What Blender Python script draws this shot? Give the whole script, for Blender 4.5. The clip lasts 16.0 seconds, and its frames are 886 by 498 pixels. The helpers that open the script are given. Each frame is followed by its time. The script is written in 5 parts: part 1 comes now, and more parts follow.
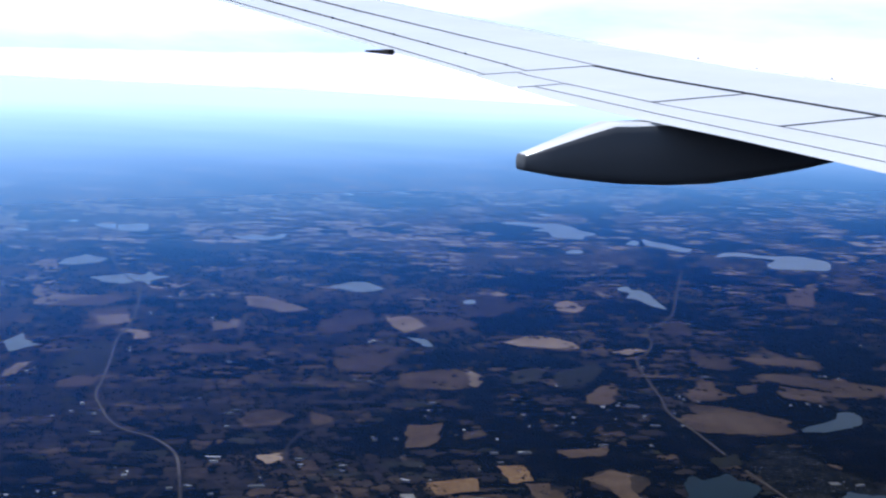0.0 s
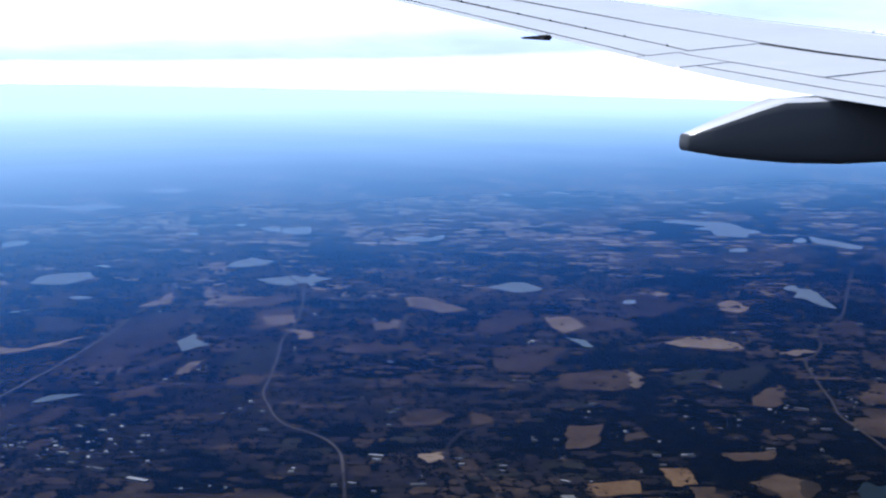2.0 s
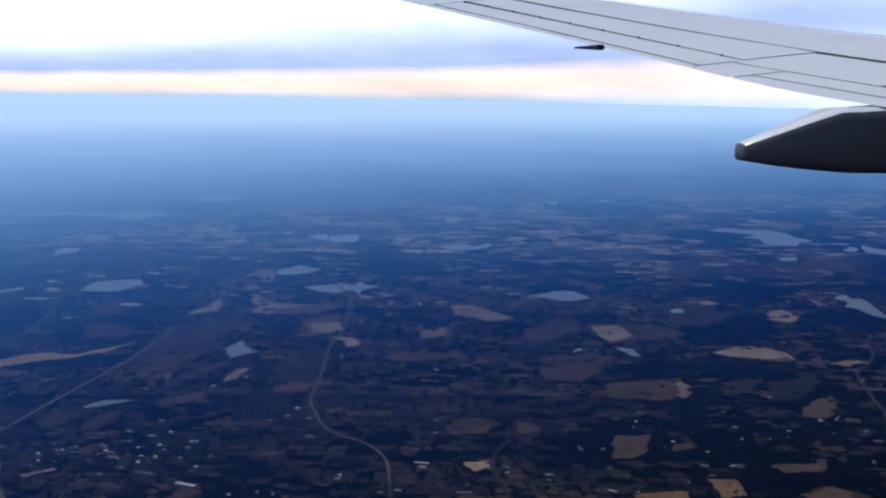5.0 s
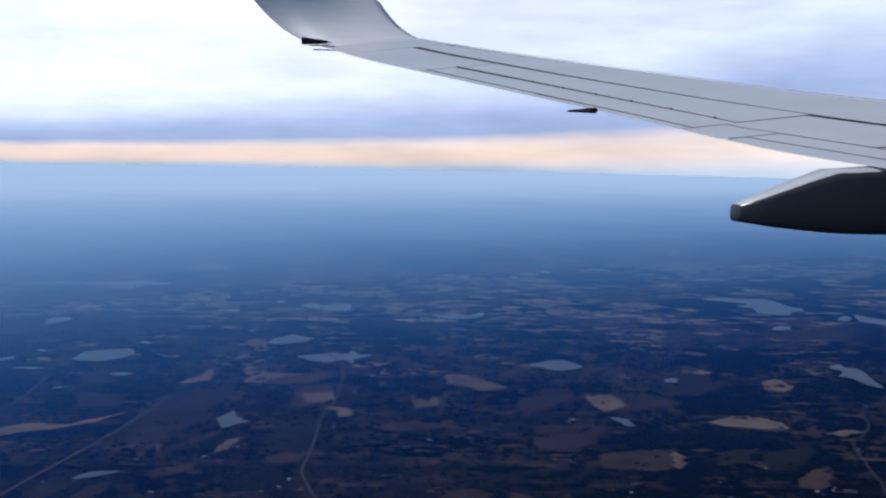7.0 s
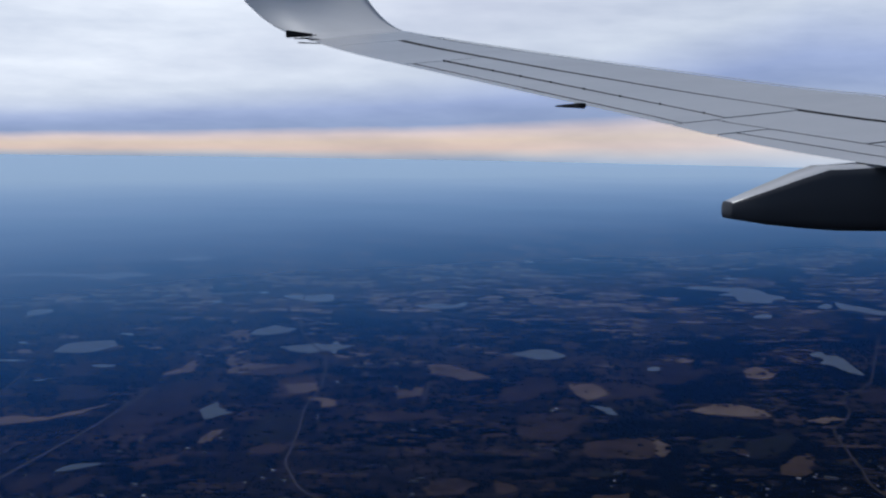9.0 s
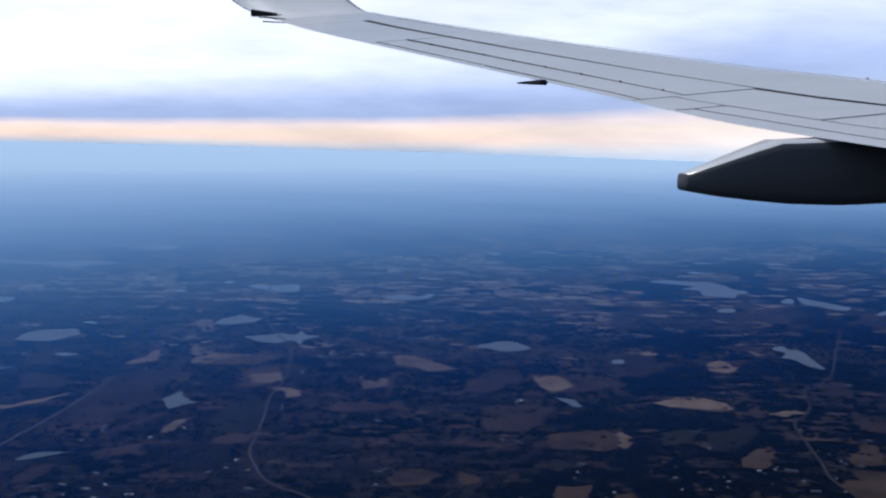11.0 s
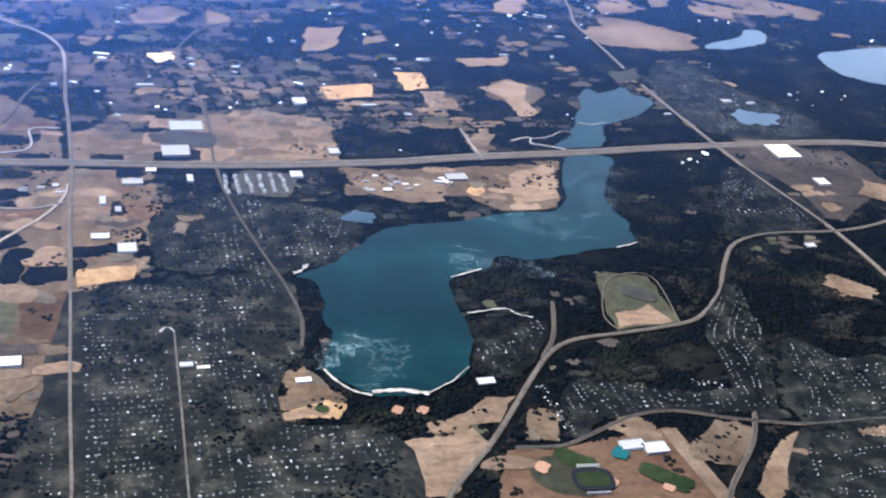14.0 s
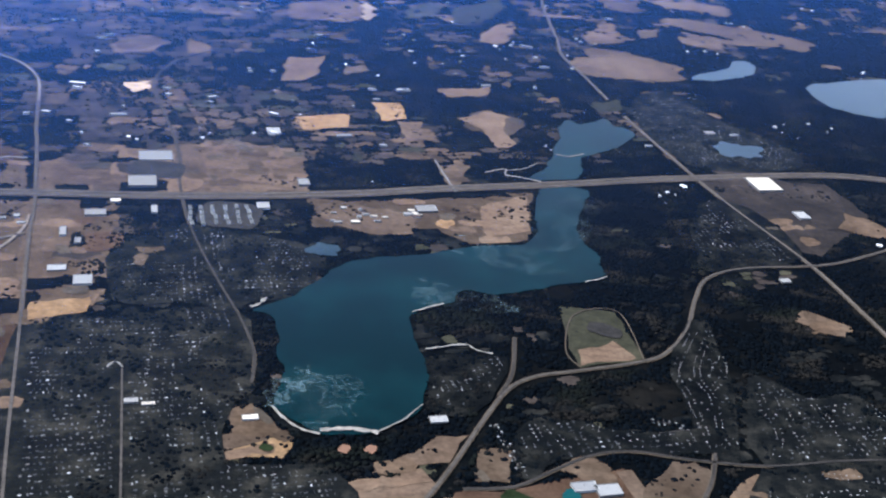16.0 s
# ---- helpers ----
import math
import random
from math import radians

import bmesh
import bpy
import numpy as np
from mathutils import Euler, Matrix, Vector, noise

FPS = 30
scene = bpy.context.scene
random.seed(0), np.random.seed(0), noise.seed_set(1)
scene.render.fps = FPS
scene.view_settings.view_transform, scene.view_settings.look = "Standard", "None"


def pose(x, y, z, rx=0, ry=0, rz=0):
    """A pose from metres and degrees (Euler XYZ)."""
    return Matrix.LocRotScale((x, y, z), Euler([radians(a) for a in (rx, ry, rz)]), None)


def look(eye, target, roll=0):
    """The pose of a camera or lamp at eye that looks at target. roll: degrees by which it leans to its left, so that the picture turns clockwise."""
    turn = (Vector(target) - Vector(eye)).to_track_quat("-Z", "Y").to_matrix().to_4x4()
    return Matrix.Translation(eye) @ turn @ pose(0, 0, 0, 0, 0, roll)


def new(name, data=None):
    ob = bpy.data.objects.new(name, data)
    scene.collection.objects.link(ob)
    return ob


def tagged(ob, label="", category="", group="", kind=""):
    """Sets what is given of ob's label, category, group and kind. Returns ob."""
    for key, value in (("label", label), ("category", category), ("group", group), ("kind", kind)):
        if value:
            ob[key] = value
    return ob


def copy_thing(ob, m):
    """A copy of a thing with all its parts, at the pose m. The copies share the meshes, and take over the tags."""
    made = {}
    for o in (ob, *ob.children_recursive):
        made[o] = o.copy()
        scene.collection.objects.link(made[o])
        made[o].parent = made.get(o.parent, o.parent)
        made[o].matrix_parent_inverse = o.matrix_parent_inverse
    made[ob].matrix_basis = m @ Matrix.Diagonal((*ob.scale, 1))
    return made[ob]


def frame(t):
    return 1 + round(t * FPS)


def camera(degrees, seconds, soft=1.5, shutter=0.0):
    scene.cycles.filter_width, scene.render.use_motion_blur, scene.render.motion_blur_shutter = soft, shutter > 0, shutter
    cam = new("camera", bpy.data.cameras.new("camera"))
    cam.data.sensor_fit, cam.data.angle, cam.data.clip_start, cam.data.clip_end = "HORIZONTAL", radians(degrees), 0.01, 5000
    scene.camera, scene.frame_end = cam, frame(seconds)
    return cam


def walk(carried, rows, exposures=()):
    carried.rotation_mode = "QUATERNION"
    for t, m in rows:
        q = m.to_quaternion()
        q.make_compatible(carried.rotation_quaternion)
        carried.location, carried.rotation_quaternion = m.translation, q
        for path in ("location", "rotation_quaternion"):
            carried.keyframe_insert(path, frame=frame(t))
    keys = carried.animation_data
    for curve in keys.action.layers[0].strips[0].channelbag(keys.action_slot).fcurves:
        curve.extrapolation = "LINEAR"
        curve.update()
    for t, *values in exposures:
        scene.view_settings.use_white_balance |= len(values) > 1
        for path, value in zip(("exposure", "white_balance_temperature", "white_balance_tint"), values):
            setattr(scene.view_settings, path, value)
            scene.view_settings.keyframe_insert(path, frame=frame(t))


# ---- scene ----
# A window-seat view from an airliner over a landscape of lakes, fields, woods and suburbs.
# The land is a 1:50 relief under the full-size wing, far parts shifted to fit the camera's view.

cam = camera(42.24, 16.0, soft=2.2)


def aim(x, y, z, yaw, down, lean):
    """A camera pose from its place, its heading to the right of north, its downward tilt and its lean to the right."""
    a, d = radians(yaw), radians(down)
    way = Vector((math.sin(a) * math.cos(d), math.cos(a) * math.cos(d), -math.sin(d)))
    return look((x, y, z), Vector((x, y, z)) + 10 * way, -lean)


ROWS = [
    (0.0, 28.576, 10.198, 50.422, -0.041, 8.650, -3.150),
    (0.5, 28.589, 10.229, 50.389, -1.229, 8.742, -2.618),
    (1.0, 28.585, 10.264, 50.354, -3.393, 8.830, -2.015),
    (1.5, 28.573, 10.325, 50.317, -5.796, 8.873, -1.594),
    (2.0, 28.567, 10.302, 50.313, -8.009, 8.919, -1.333),
    (2.5, 28.549, 10.290, 50.323, -9.223, 8.935, -1.174),
    (3.0, 28.548, 10.286, 50.331, -9.533, 8.932, -1.072),
    (5.5, 28.514, 10.238, 50.322, -10.474, 8.200, -1.106),
    (6.0, 28.506, 10.314, 50.298, -10.482, 6.990, -1.128),
    (6.5, 28.503, 10.302, 50.286, -10.293, 5.883, -1.047),
    (7.0, 28.512, 10.342, 50.270, -10.081, 5.106, -1.162),
    (7.5, 28.487, 10.337, 50.280, -9.827, 4.874, -1.048),
    (8.0, 28.469, 10.400, 50.315, -9.526, 5.187, -1.063),
    (8.5, 28.448, 10.385, 50.331, -9.308, 5.473, -1.015),
    (11.0, 28.516, 10.328, 50.185, -7.517, 5.959, -1.773),
    (11.5, 28.487, 10.281, 50.222, -5.847, 9.730, -2.067),
    (12.0, 28.503, 10.283, 50.230, -3.973, 14.865, -2.993),
    (12.5, 29.936, 10.937, 50.300, -1.900, 19.380, -3.884),
    (13.0, 31.108, 11.465, 50.461, 0.325, 23.285, -4.758),
    (13.5, 32.304, 11.906, 50.478, 2.656, 26.484, -5.646),
    (14.0, 33.501, 12.347, 50.496, 5.112, 27.945, -6.749),
    (14.5, 34.697, 12.788, 50.514, 7.294, 27.674, -7.756),
    (15.0, 35.894, 13.229, 50.532, 6.997, 27.260, -7.626),
    (15.5, 37.090, 13.670, 50.549, 5.269, 26.930, -6.996),
    (16.0, 38.287, 14.111, 50.567, 4.111, 26.633, -6.649),
]
EXPOSURES = [(0.0, 0.0, 5700, 10), (1.0, -0.05, 5700, 10), (2.0, -0.15, 5700, 10), (3.2, -0.5, 5700, 10), (5.5, -1.05, 5800, 10), (6.0, -1.45, 5800, 10), (6.5, -1.25, 5800, 10), (7.0, -1.15, 5800, 10),
             (7.5, -1.45, 5800, 10), (8.5, -1.6, 5800, 10), (11.0, -1.05, 5800, 10), (11.5, -1.15, 5700, 10), (12.0, -0.15, 5900, 10), (12.5, 1.1, 5900, 10), (13.5, 2.25, 5900, 10),
             (14.5, 2.85, 5900, 10), (15.2, 2.5, 5800, 10), (16.0, 1.95, 5700, 10)]
walk(cam, [(t, aim(*p)) for t, *p in ROWS], EXPOSURES)

# ---- light ----
SUN_BEARING, SUN_HEIGHT = radians(-75), radians(57)
world = bpy.data.worlds.new("sky")
scene.world = world
world.use_nodes = True
wn = world.node_tree.nodes
sky = wn.new("ShaderNodeTexSky")
sky.sky_type, sky.sun_disc = "NISHITA", False
sky.sun_elevation, sky.sun_rotation = SUN_HEIGHT, SUN_BEARING
wn["Background"].inputs[1].default_value = 0.15
world.node_tree.links.new(sky.outputs[0], wn["Background"].inputs[0])
sun = new("sun", bpy.data.lights.new("sun", "SUN"))
sun.data.energy, sun.data.angle, sun.data.color = 5.0, radians(12), (1.0, 0.93, 0.83)
to_sun = Vector((math.sin(SUN_BEARING) * math.cos(SUN_HEIGHT), math.cos(SUN_BEARING) * math.cos(SUN_HEIGHT), math.sin(SUN_HEIGHT)))
sun.matrix_world = look(to_sun * 400, (0, 0, 0))


# ---- materials ----
class Nodes:
    """A small wrapper to write node materials in few lines."""

    def __init__(self, name):
        self.mat = bpy.data.materials.new(name)
        self.mat.use_nodes = True
        self.tree = self.mat.node_tree
        self.bsdf = self.tree.nodes["Principled BSDF"]
        self.out = self.tree.nodes["Material Output"]
        self.geo = self.add("ShaderNodeNewGeometry")

    def add(self, kind, **props):
        n = self.tree.nodes.new(kind)
        for key, value in props.items():
            if key == "operation":
                n.operation = value
            elif key == "data_type":
                n.data_type = value
        return n

    def link(self, a, b):
        self.tree.links.new(a, b)

    def noise(self, scale, detail=4.0, rough=0.55, stretch=(1, 1, 1)):
        m = self.add("ShaderNodeMapping")
        m.inputs["Scale"].default_value = stretch
        self.link(self.geo.outputs["Position"], m.inputs["Vector"])
        n = self.add("ShaderNodeTexNoise")
        n.inputs["Scale"].default_value, n.inputs["Detail"].default_value, n.inputs["Roughness"].default_value = scale, detail, rough
        self.link(m.outputs[0], n.inputs["Vector"])
        return n.outputs["Fac"]

    def ramp(self, fac, stops):
        r = self.add("ShaderNodeValToRGB")
        el = r.color_ramp.elements
        while len(el) < len(stops):
            el.new(0.5)
        for e, (p, c) in zip(el, stops):
            e.position, e.color = p, (*c, 1)
        self.link(fac, r.inputs[0])
        return r.outputs[0]

    def mix(self, fac, a, b, mode="MIX"):
        m = self.add("ShaderNodeMix", data_type="RGBA")
        m.blend_type = mode
        for sock, v in ((m.inputs[0], fac), (m.inputs[6], a), (m.inputs[7], b)):
            if isinstance(v, (int, float)):
                sock.default_value = v
            elif isinstance(v, tuple):
                sock.default_value = (*v, 1)
            else:
                self.link(v, sock)
        return m.outputs[2]

    def math(self, op, a, b=0.0):
        m = self.add("ShaderNodeMath", operation=op)
        for sock, v in zip(m.inputs, (a, b)):
            if isinstance(v, (int, float)):
                sock.default_value = v
            else:
                self.link(v, sock)
        return m.outputs[0]

    def done(self, colour, rough=0.9, metal=0.0, bump=None, depth=0.05, spec=0.3):
        s = self.bsdf.inputs
        if isinstance(colour, tuple):
            s["Base Color"].default_value = (*colour, 1)
        else:
            self.link(colour, s["Base Color"])
        s["Roughness"].default_value, s["Metallic"].default_value = rough, metal
        s["Specular IOR Level"].default_value = spec
        if bump is not None:
            b = self.add("ShaderNodeBump")
            b.inputs["Distance"].default_value = depth
            self.link(bump, b.inputs["Height"])
            self.link(b.outputs[0], s["Normal"])
        return self.mat


GROUND_SCALE = 0.36  # lowers every ground colour alike, tuned to the exposures
BUILT_SCALE = 0.68  # lowers every roof, wall and court colour alike, tuned to the exposures


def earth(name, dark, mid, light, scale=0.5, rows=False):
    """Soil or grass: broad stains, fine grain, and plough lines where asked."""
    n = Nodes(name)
    dark, mid, light = [tuple(GROUND_SCALE * v for v in c) for c in (dark, mid, light)]
    broad, fine = n.noise(scale * 0.35, 5, 0.65), n.noise(scale * 6, 6, 0.7)
    mottle = n.noise(scale * 1.7, 5, 0.7, (1.0, 1.6, 1.0))
    c = n.ramp(broad, [(0.3, dark), (0.5, mid), (0.7, light)])
    c = n.mix(0.55, c, n.ramp(fine, [(0.3, (0.35, 0.35, 0.35)), (0.7, (1.0, 1.0, 1.0))]), "MULTIPLY")
    c = n.mix(0.8, c, n.ramp(mottle, [(0.32, (0.55, 0.55, 0.56)), (0.5, (0.95, 0.95, 0.95)), (0.68, (1.25, 1.22, 1.18))]), "MULTIPLY")
    info = n.add("ShaderNodeObjectInfo")
    isl = n.math("ADD", n.geo.outputs["Random Per Island"], info.outputs["Random"])
    isl = n.math("FRACT", isl)
    c = n.mix(1.0, c, n.ramp(isl, [(0.0, (0.62, 0.62, 0.64)), (0.5, (0.95, 0.92, 0.9)), (1.0, (1.2, 1.12, 1.05))]), "MULTIPLY")
    return n.done(c, 0.95, bump=fine, depth=0.03, spec=0.0)


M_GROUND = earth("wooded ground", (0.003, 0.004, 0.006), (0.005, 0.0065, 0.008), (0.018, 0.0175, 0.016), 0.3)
M_BROWN = earth("brown stubble", (0.075, 0.054, 0.038), (0.125, 0.091, 0.064), (0.18, 0.135, 0.095), 0.4)
M_TAN = earth("tan dry grass", (0.115, 0.082, 0.058), (0.17, 0.122, 0.086), (0.22, 0.165, 0.118), 0.4)
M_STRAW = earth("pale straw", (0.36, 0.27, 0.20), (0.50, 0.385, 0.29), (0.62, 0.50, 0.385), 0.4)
# Very pale soil for far fields, to stay bright through the haze sheet.
M_PALE = earth("dry grass paled for distance", (0.55, 0.44, 0.34), (0.70, 0.57, 0.44), (0.80, 0.68, 0.55), 0.4)
M_GOLD = earth("golden stubble", (0.27, 0.165, 0.085), (0.36, 0.23, 0.12), (0.43, 0.29, 0.16), 0.5)
M_OLIVE = earth("olive pasture", (0.038, 0.039, 0.027), (0.056, 0.057, 0.040), (0.085, 0.080, 0.056), 0.4)
M_GREEN = earth("green turf", (0.012, 0.021, 0.011), (0.019, 0.030, 0.015), (0.031, 0.042, 0.022), 0.6)
M_LAWN = earth("suburban lawn", (0.006, 0.008, 0.011), (0.013, 0.015, 0.016), (0.045, 0.045, 0.040), 1.1)
M_ASPHALT = earth("asphalt", (0.040, 0.039, 0.038), (0.055, 0.053, 0.051), (0.075, 0.07, 0.066), 1.0)
M_CONCRETE = earth("pale concrete road", (0.11, 0.10, 0.088), (0.145, 0.13, 0.115), (0.185, 0.165, 0.145), 1.0)
M_PALE_ROAD = earth("bleached country road", (0.20, 0.18, 0.155), (0.26, 0.23, 0.20), (0.32, 0.285, 0.25), 1.0)
M_VERGE = earth("dry grass verge", (0.075, 0.064, 0.05), (0.105, 0.089, 0.07), (0.135, 0.115, 0.09), 0.8)
M_CLAY_EARTH = earth("reddish bare earth", (0.062, 0.038, 0.026), (0.088, 0.056, 0.039), (0.112, 0.075, 0.052), 0.5)
M_DULL = earth("dull fallow ground", (0.030, 0.027, 0.026), (0.055, 0.047, 0.043), (0.088, 0.072, 0.062), 0.4)
M_SAND = earth("white sand", (0.24, 0.232, 0.21), (0.34, 0.33, 0.305), (0.44, 0.43, 0.405), 2.0)


def water(name, deep, pale, rough, spec):
    n = Nodes(name)
    c = n.ramp(n.noise(0.12, 4, 0.6), [(0.42, deep), (0.62, pale)])
    return n.done(c, rough, bump=n.noise(6.0, 3), depth=0.004, spec=spec)


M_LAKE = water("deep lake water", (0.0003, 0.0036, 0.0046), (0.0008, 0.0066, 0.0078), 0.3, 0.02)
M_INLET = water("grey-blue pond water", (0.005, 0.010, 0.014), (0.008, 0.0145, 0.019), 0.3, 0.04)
# Sky reflection put into the colour of far water; nearer ponds use M_INLET.
M_FAR_WATER = water("far lake water paled as sky reflection", (0.036, 0.050, 0.060), (0.054, 0.072, 0.084), 0.3, 0.10)


def ice_material():
    """Thin wind-blown ice: streaks that let the water show between them."""
    n = Nodes("thin lake ice")
    swirl = n.math("ABSOLUTE", n.math("SUBTRACT", n.noise(0.22, 7, 0.68), 0.5))
    streak = n.ramp(swirl, [(0.0, (0.09, 0.09, 0.09)), (0.022, (0.0, 0.0, 0.0))])
    patch = n.ramp(n.noise(0.16, 5, 0.7), [(0.52, (0.0, 0.0, 0.0)), (0.80, (0.03, 0.03, 0.03))])
    alpha = n.mix(1.0, n.mix(0.8, streak, n.ramp(n.noise(0.12, 2), [(0.4, (0, 0, 0)), (0.6, (1, 1, 1))]), "MULTIPLY"), patch, "ADD")
    n.link(alpha, n.bsdf.inputs["Alpha"])
    return n.done((0.15, 0.22, 0.24), 0.5)


M_ICE = ice_material()


def speckled(name, stops, rough=0.85):
    """A colour per piece, with grain."""
    n = Nodes(name)
    info = n.add("ShaderNodeObjectInfo")
    isl = n.math("FRACT", n.math("ADD", n.geo.outputs["Random Per Island"], info.outputs["Random"]))
    c = n.ramp(isl, [(p, tuple(BUILT_SCALE * v for v in colour)) for p, colour in stops])
    c = n.mix(0.5, c, n.ramp(n.noise(9.0, 5, 0.7), [(0.3, (0.5, 0.5, 0.5)), (0.7, (1, 1, 1))]), "MULTIPLY")
    return n.done(c, rough, spec=0.0)




def tree_material(name, bark, brush, share):
    """Bare crowns: dark bark, with drifts of brown brush and olive stands."""
    n = Nodes(name)
    isl = n.geo.outputs["Random Per Island"]
    c = n.ramp(isl, [(0.0, tuple(0.75 * v for v in bark)), (0.5, bark), (1.0, tuple(1.35 * v for v in bark))])
    brown = n.ramp(n.noise(0.20, 5, 0.65, (0.8, 1.5, 1.0)), [(0.60 - share, (0, 0, 0)), (0.70 - share, (1, 1, 1))])
    olive = n.ramp(n.noise(0.13, 4, 0.6, (1.0, 1.4, 1.0)), [(0.56 - 0.4 * share, (0, 0, 0)), (0.70 - 0.4 * share, (1, 1, 1))])
    c = n.mix(n.math("MULTIPLY", olive, n.math("ADD", 0.6, n.math("MULTIPLY", isl, 0.3))), c, tuple(v * w for v, w in zip(brush, (0.62, 0.78, 0.68))))
    c = n.mix(n.math("MULTIPLY", brown, n.math("ADD", 0.6, n.math("MULTIPLY", isl, 0.35))), c, brush)
    return n.done(c, 0.9, spec=0.0)


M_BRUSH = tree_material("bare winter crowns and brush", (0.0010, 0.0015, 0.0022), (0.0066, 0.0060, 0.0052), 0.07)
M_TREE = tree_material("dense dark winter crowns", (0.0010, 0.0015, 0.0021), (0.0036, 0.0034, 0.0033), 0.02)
M_ROOF = speckled("shingle roofs", [(0.0, (0.022, 0.023, 0.026)), (0.5, (0.05, 0.052, 0.056)), (0.75, (0.085, 0.085, 0.082)), (0.92, (0.14, 0.145, 0.15)), (1.0, (0.28, 0.285, 0.29))])
M_NEW_ROOF = speckled("pale new shingle roofs", [(0.0, (0.06, 0.06, 0.058)), (0.45, (0.11, 0.108, 0.105)), (0.75, (0.17, 0.17, 0.17)), (1.0, (0.32, 0.32, 0.32))])
M_NEW_WALL = speckled("white house siding", [(0.0, (0.16, 0.155, 0.15)), (1.0, (0.45, 0.45, 0.44))])
M_WALL = speckled("pale house siding", [(0.0, (0.045, 0.043, 0.04)), (0.5, (0.13, 0.128, 0.125)), (0.9, (0.24, 0.24, 0.235)), (1.0, (0.34, 0.34, 0.34))])
M_WHITE_ROOF = speckled("white membrane roof", [(0.0, (0.13, 0.126, 0.12)), (1.0, (0.24, 0.235, 0.225))])
M_BARN_ROOF = speckled("white barn roofs", [(0.0, (0.12, 0.12, 0.117)), (0.5, (0.24, 0.24, 0.237)), (1.0, (0.55, 0.55, 0.545))])
M_TAN_ROOF = speckled("tan gravel roof", [(0.0, (0.34, 0.30, 0.24)), (1.0, (0.44, 0.39, 0.31))])
M_GREY_ROOF = speckled("grey gravel roof", [(0.0, (0.13, 0.13, 0.13)), (1.0, (0.22, 0.22, 0.215))])
M_SLATE_ROOF = speckled("dull slate-grey roof", [(0.0, (0.05, 0.055, 0.055)), (1.0, (0.085, 0.09, 0.088))])
M_TRACK = speckled("dark running track", [(0.0, (0.006, 0.007, 0.009)), (1.0, (0.009, 0.009, 0.011))])
M_STREET = earth("worn street asphalt", (0.07, 0.068, 0.066), (0.10, 0.097, 0.094), (0.13, 0.125, 0.12), 1.0)
M_TEAL = speckled("teal hard court", [(0.0, (0.006, 0.036, 0.038)), (1.0, (0.009, 0.045, 0.048))])
M_CLAY = speckled("red infield clay", [(0.0, (0.11, 0.062, 0.042)), (1.0, (0.14, 0.08, 0.054))])


def paint(name, colour, rough=0.3, spec=0.4):
    n = Nodes(name)
    c = n.mix(0.35, colour, n.ramp(n.noise(1.3, 6, 0.65, (0.4, 1, 1)), [(0.3, (0.72, 0.72, 0.73)), (0.7, (1, 1, 1))]), "MULTIPLY")
    return n.done(c, rough, bump=n.noise(3.0, 2), depth=0.002, spec=spec)


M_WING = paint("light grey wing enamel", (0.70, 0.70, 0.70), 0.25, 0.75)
M_WINGLET = paint("mid grey winglet enamel", (0.68, 0.69, 0.70), 0.5, 0.3)
# Near-black, for painted shade in the panel gaps and for the black fittings.
M_GAP = paint("gap shade and black fittings", (0.008, 0.008, 0.009), 0.8)
# Shade under the wing is put into the fairing's dark colour.
M_FAIRING_SHADE = paint("fairing enamel darkened as shade", (0.05, 0.054, 0.062), 0.5, 0.25)


def sky_material():
    """Overcast backdrop: a cream clearing over the horizon, a grey-blue cloud base, and brighter cloud above."""
    n = Nodes("cloudy sky")
    n.tree.nodes.remove(n.bsdf)
    sep = n.add("ShaderNodeSeparateXYZ")
    n.link(n.geo.outputs["Position"], sep.inputs[0])
    wob = n.math("MULTIPLY", n.math("SUBTRACT", n.noise(0.002, 5, 0.6, (1, 1, 4)), 0.5), 16)
    h = n.math("DIVIDE", n.math("ADD", n.math("MULTIPLY", n.math("SUBTRACT", sep.outputs[2], 50.0), 0.509), n.math("ADD", wob, 50.0)), 420.0)
    lift = n.math("MAXIMUM", n.math("SUBTRACT", 1.0, n.math("MULTIPLY", sep.outputs[0], 0.00045)), 0.7)
    h = n.math("MULTIPLY", h, lift)
    c = n.ramp(h, [(0.0, (0.44, 0.53, 0.66)), (0.015, (0.46, 0.54, 0.66)), (0.05, (0.76, 0.68, 0.64)), (0.085, (1.0, 0.74, 0.60)), (0.13, (1.0, 0.77, 0.59)), (0.175, (0.96, 0.77, 0.70)),
                   (0.235, (0.42, 0.50, 0.70)), (0.36, (0.50, 0.58, 0.82)), (0.55, (0.92, 0.95, 1.0)), (1.0, (0.86, 0.87, 0.95))])
    side = n.math("MULTIPLY", n.math("ADD", sep.outputs[0], 500.0), -0.00035)
    high = n.math("MULTIPLY", n.math("SUBTRACT", h, 0.30), 4.0)
    glow = n.add("ShaderNodeMath", operation="MULTIPLY")
    glow.use_clamp = True
    n.link(side, glow.inputs[0])
    n.link(high, glow.inputs[1])
    c = n.mix(glow.outputs[0], c, (1.12, 1.13, 1.15))
    c = n.mix(0.85, c, n.ramp(n.noise(0.0016, 6, 0.6, (1, 1, 5)), [(0.32, (0.80, 0.82, 0.86)), (0.66, (1.08, 1.07, 1.05))]), "MULTIPLY")
    e = n.add("ShaderNodeEmission")
    n.link(c, e.inputs[0])
    e.inputs[1].default_value = 2.2
    n.link(e.outputs[0], n.out.inputs[0])
    return n.mat


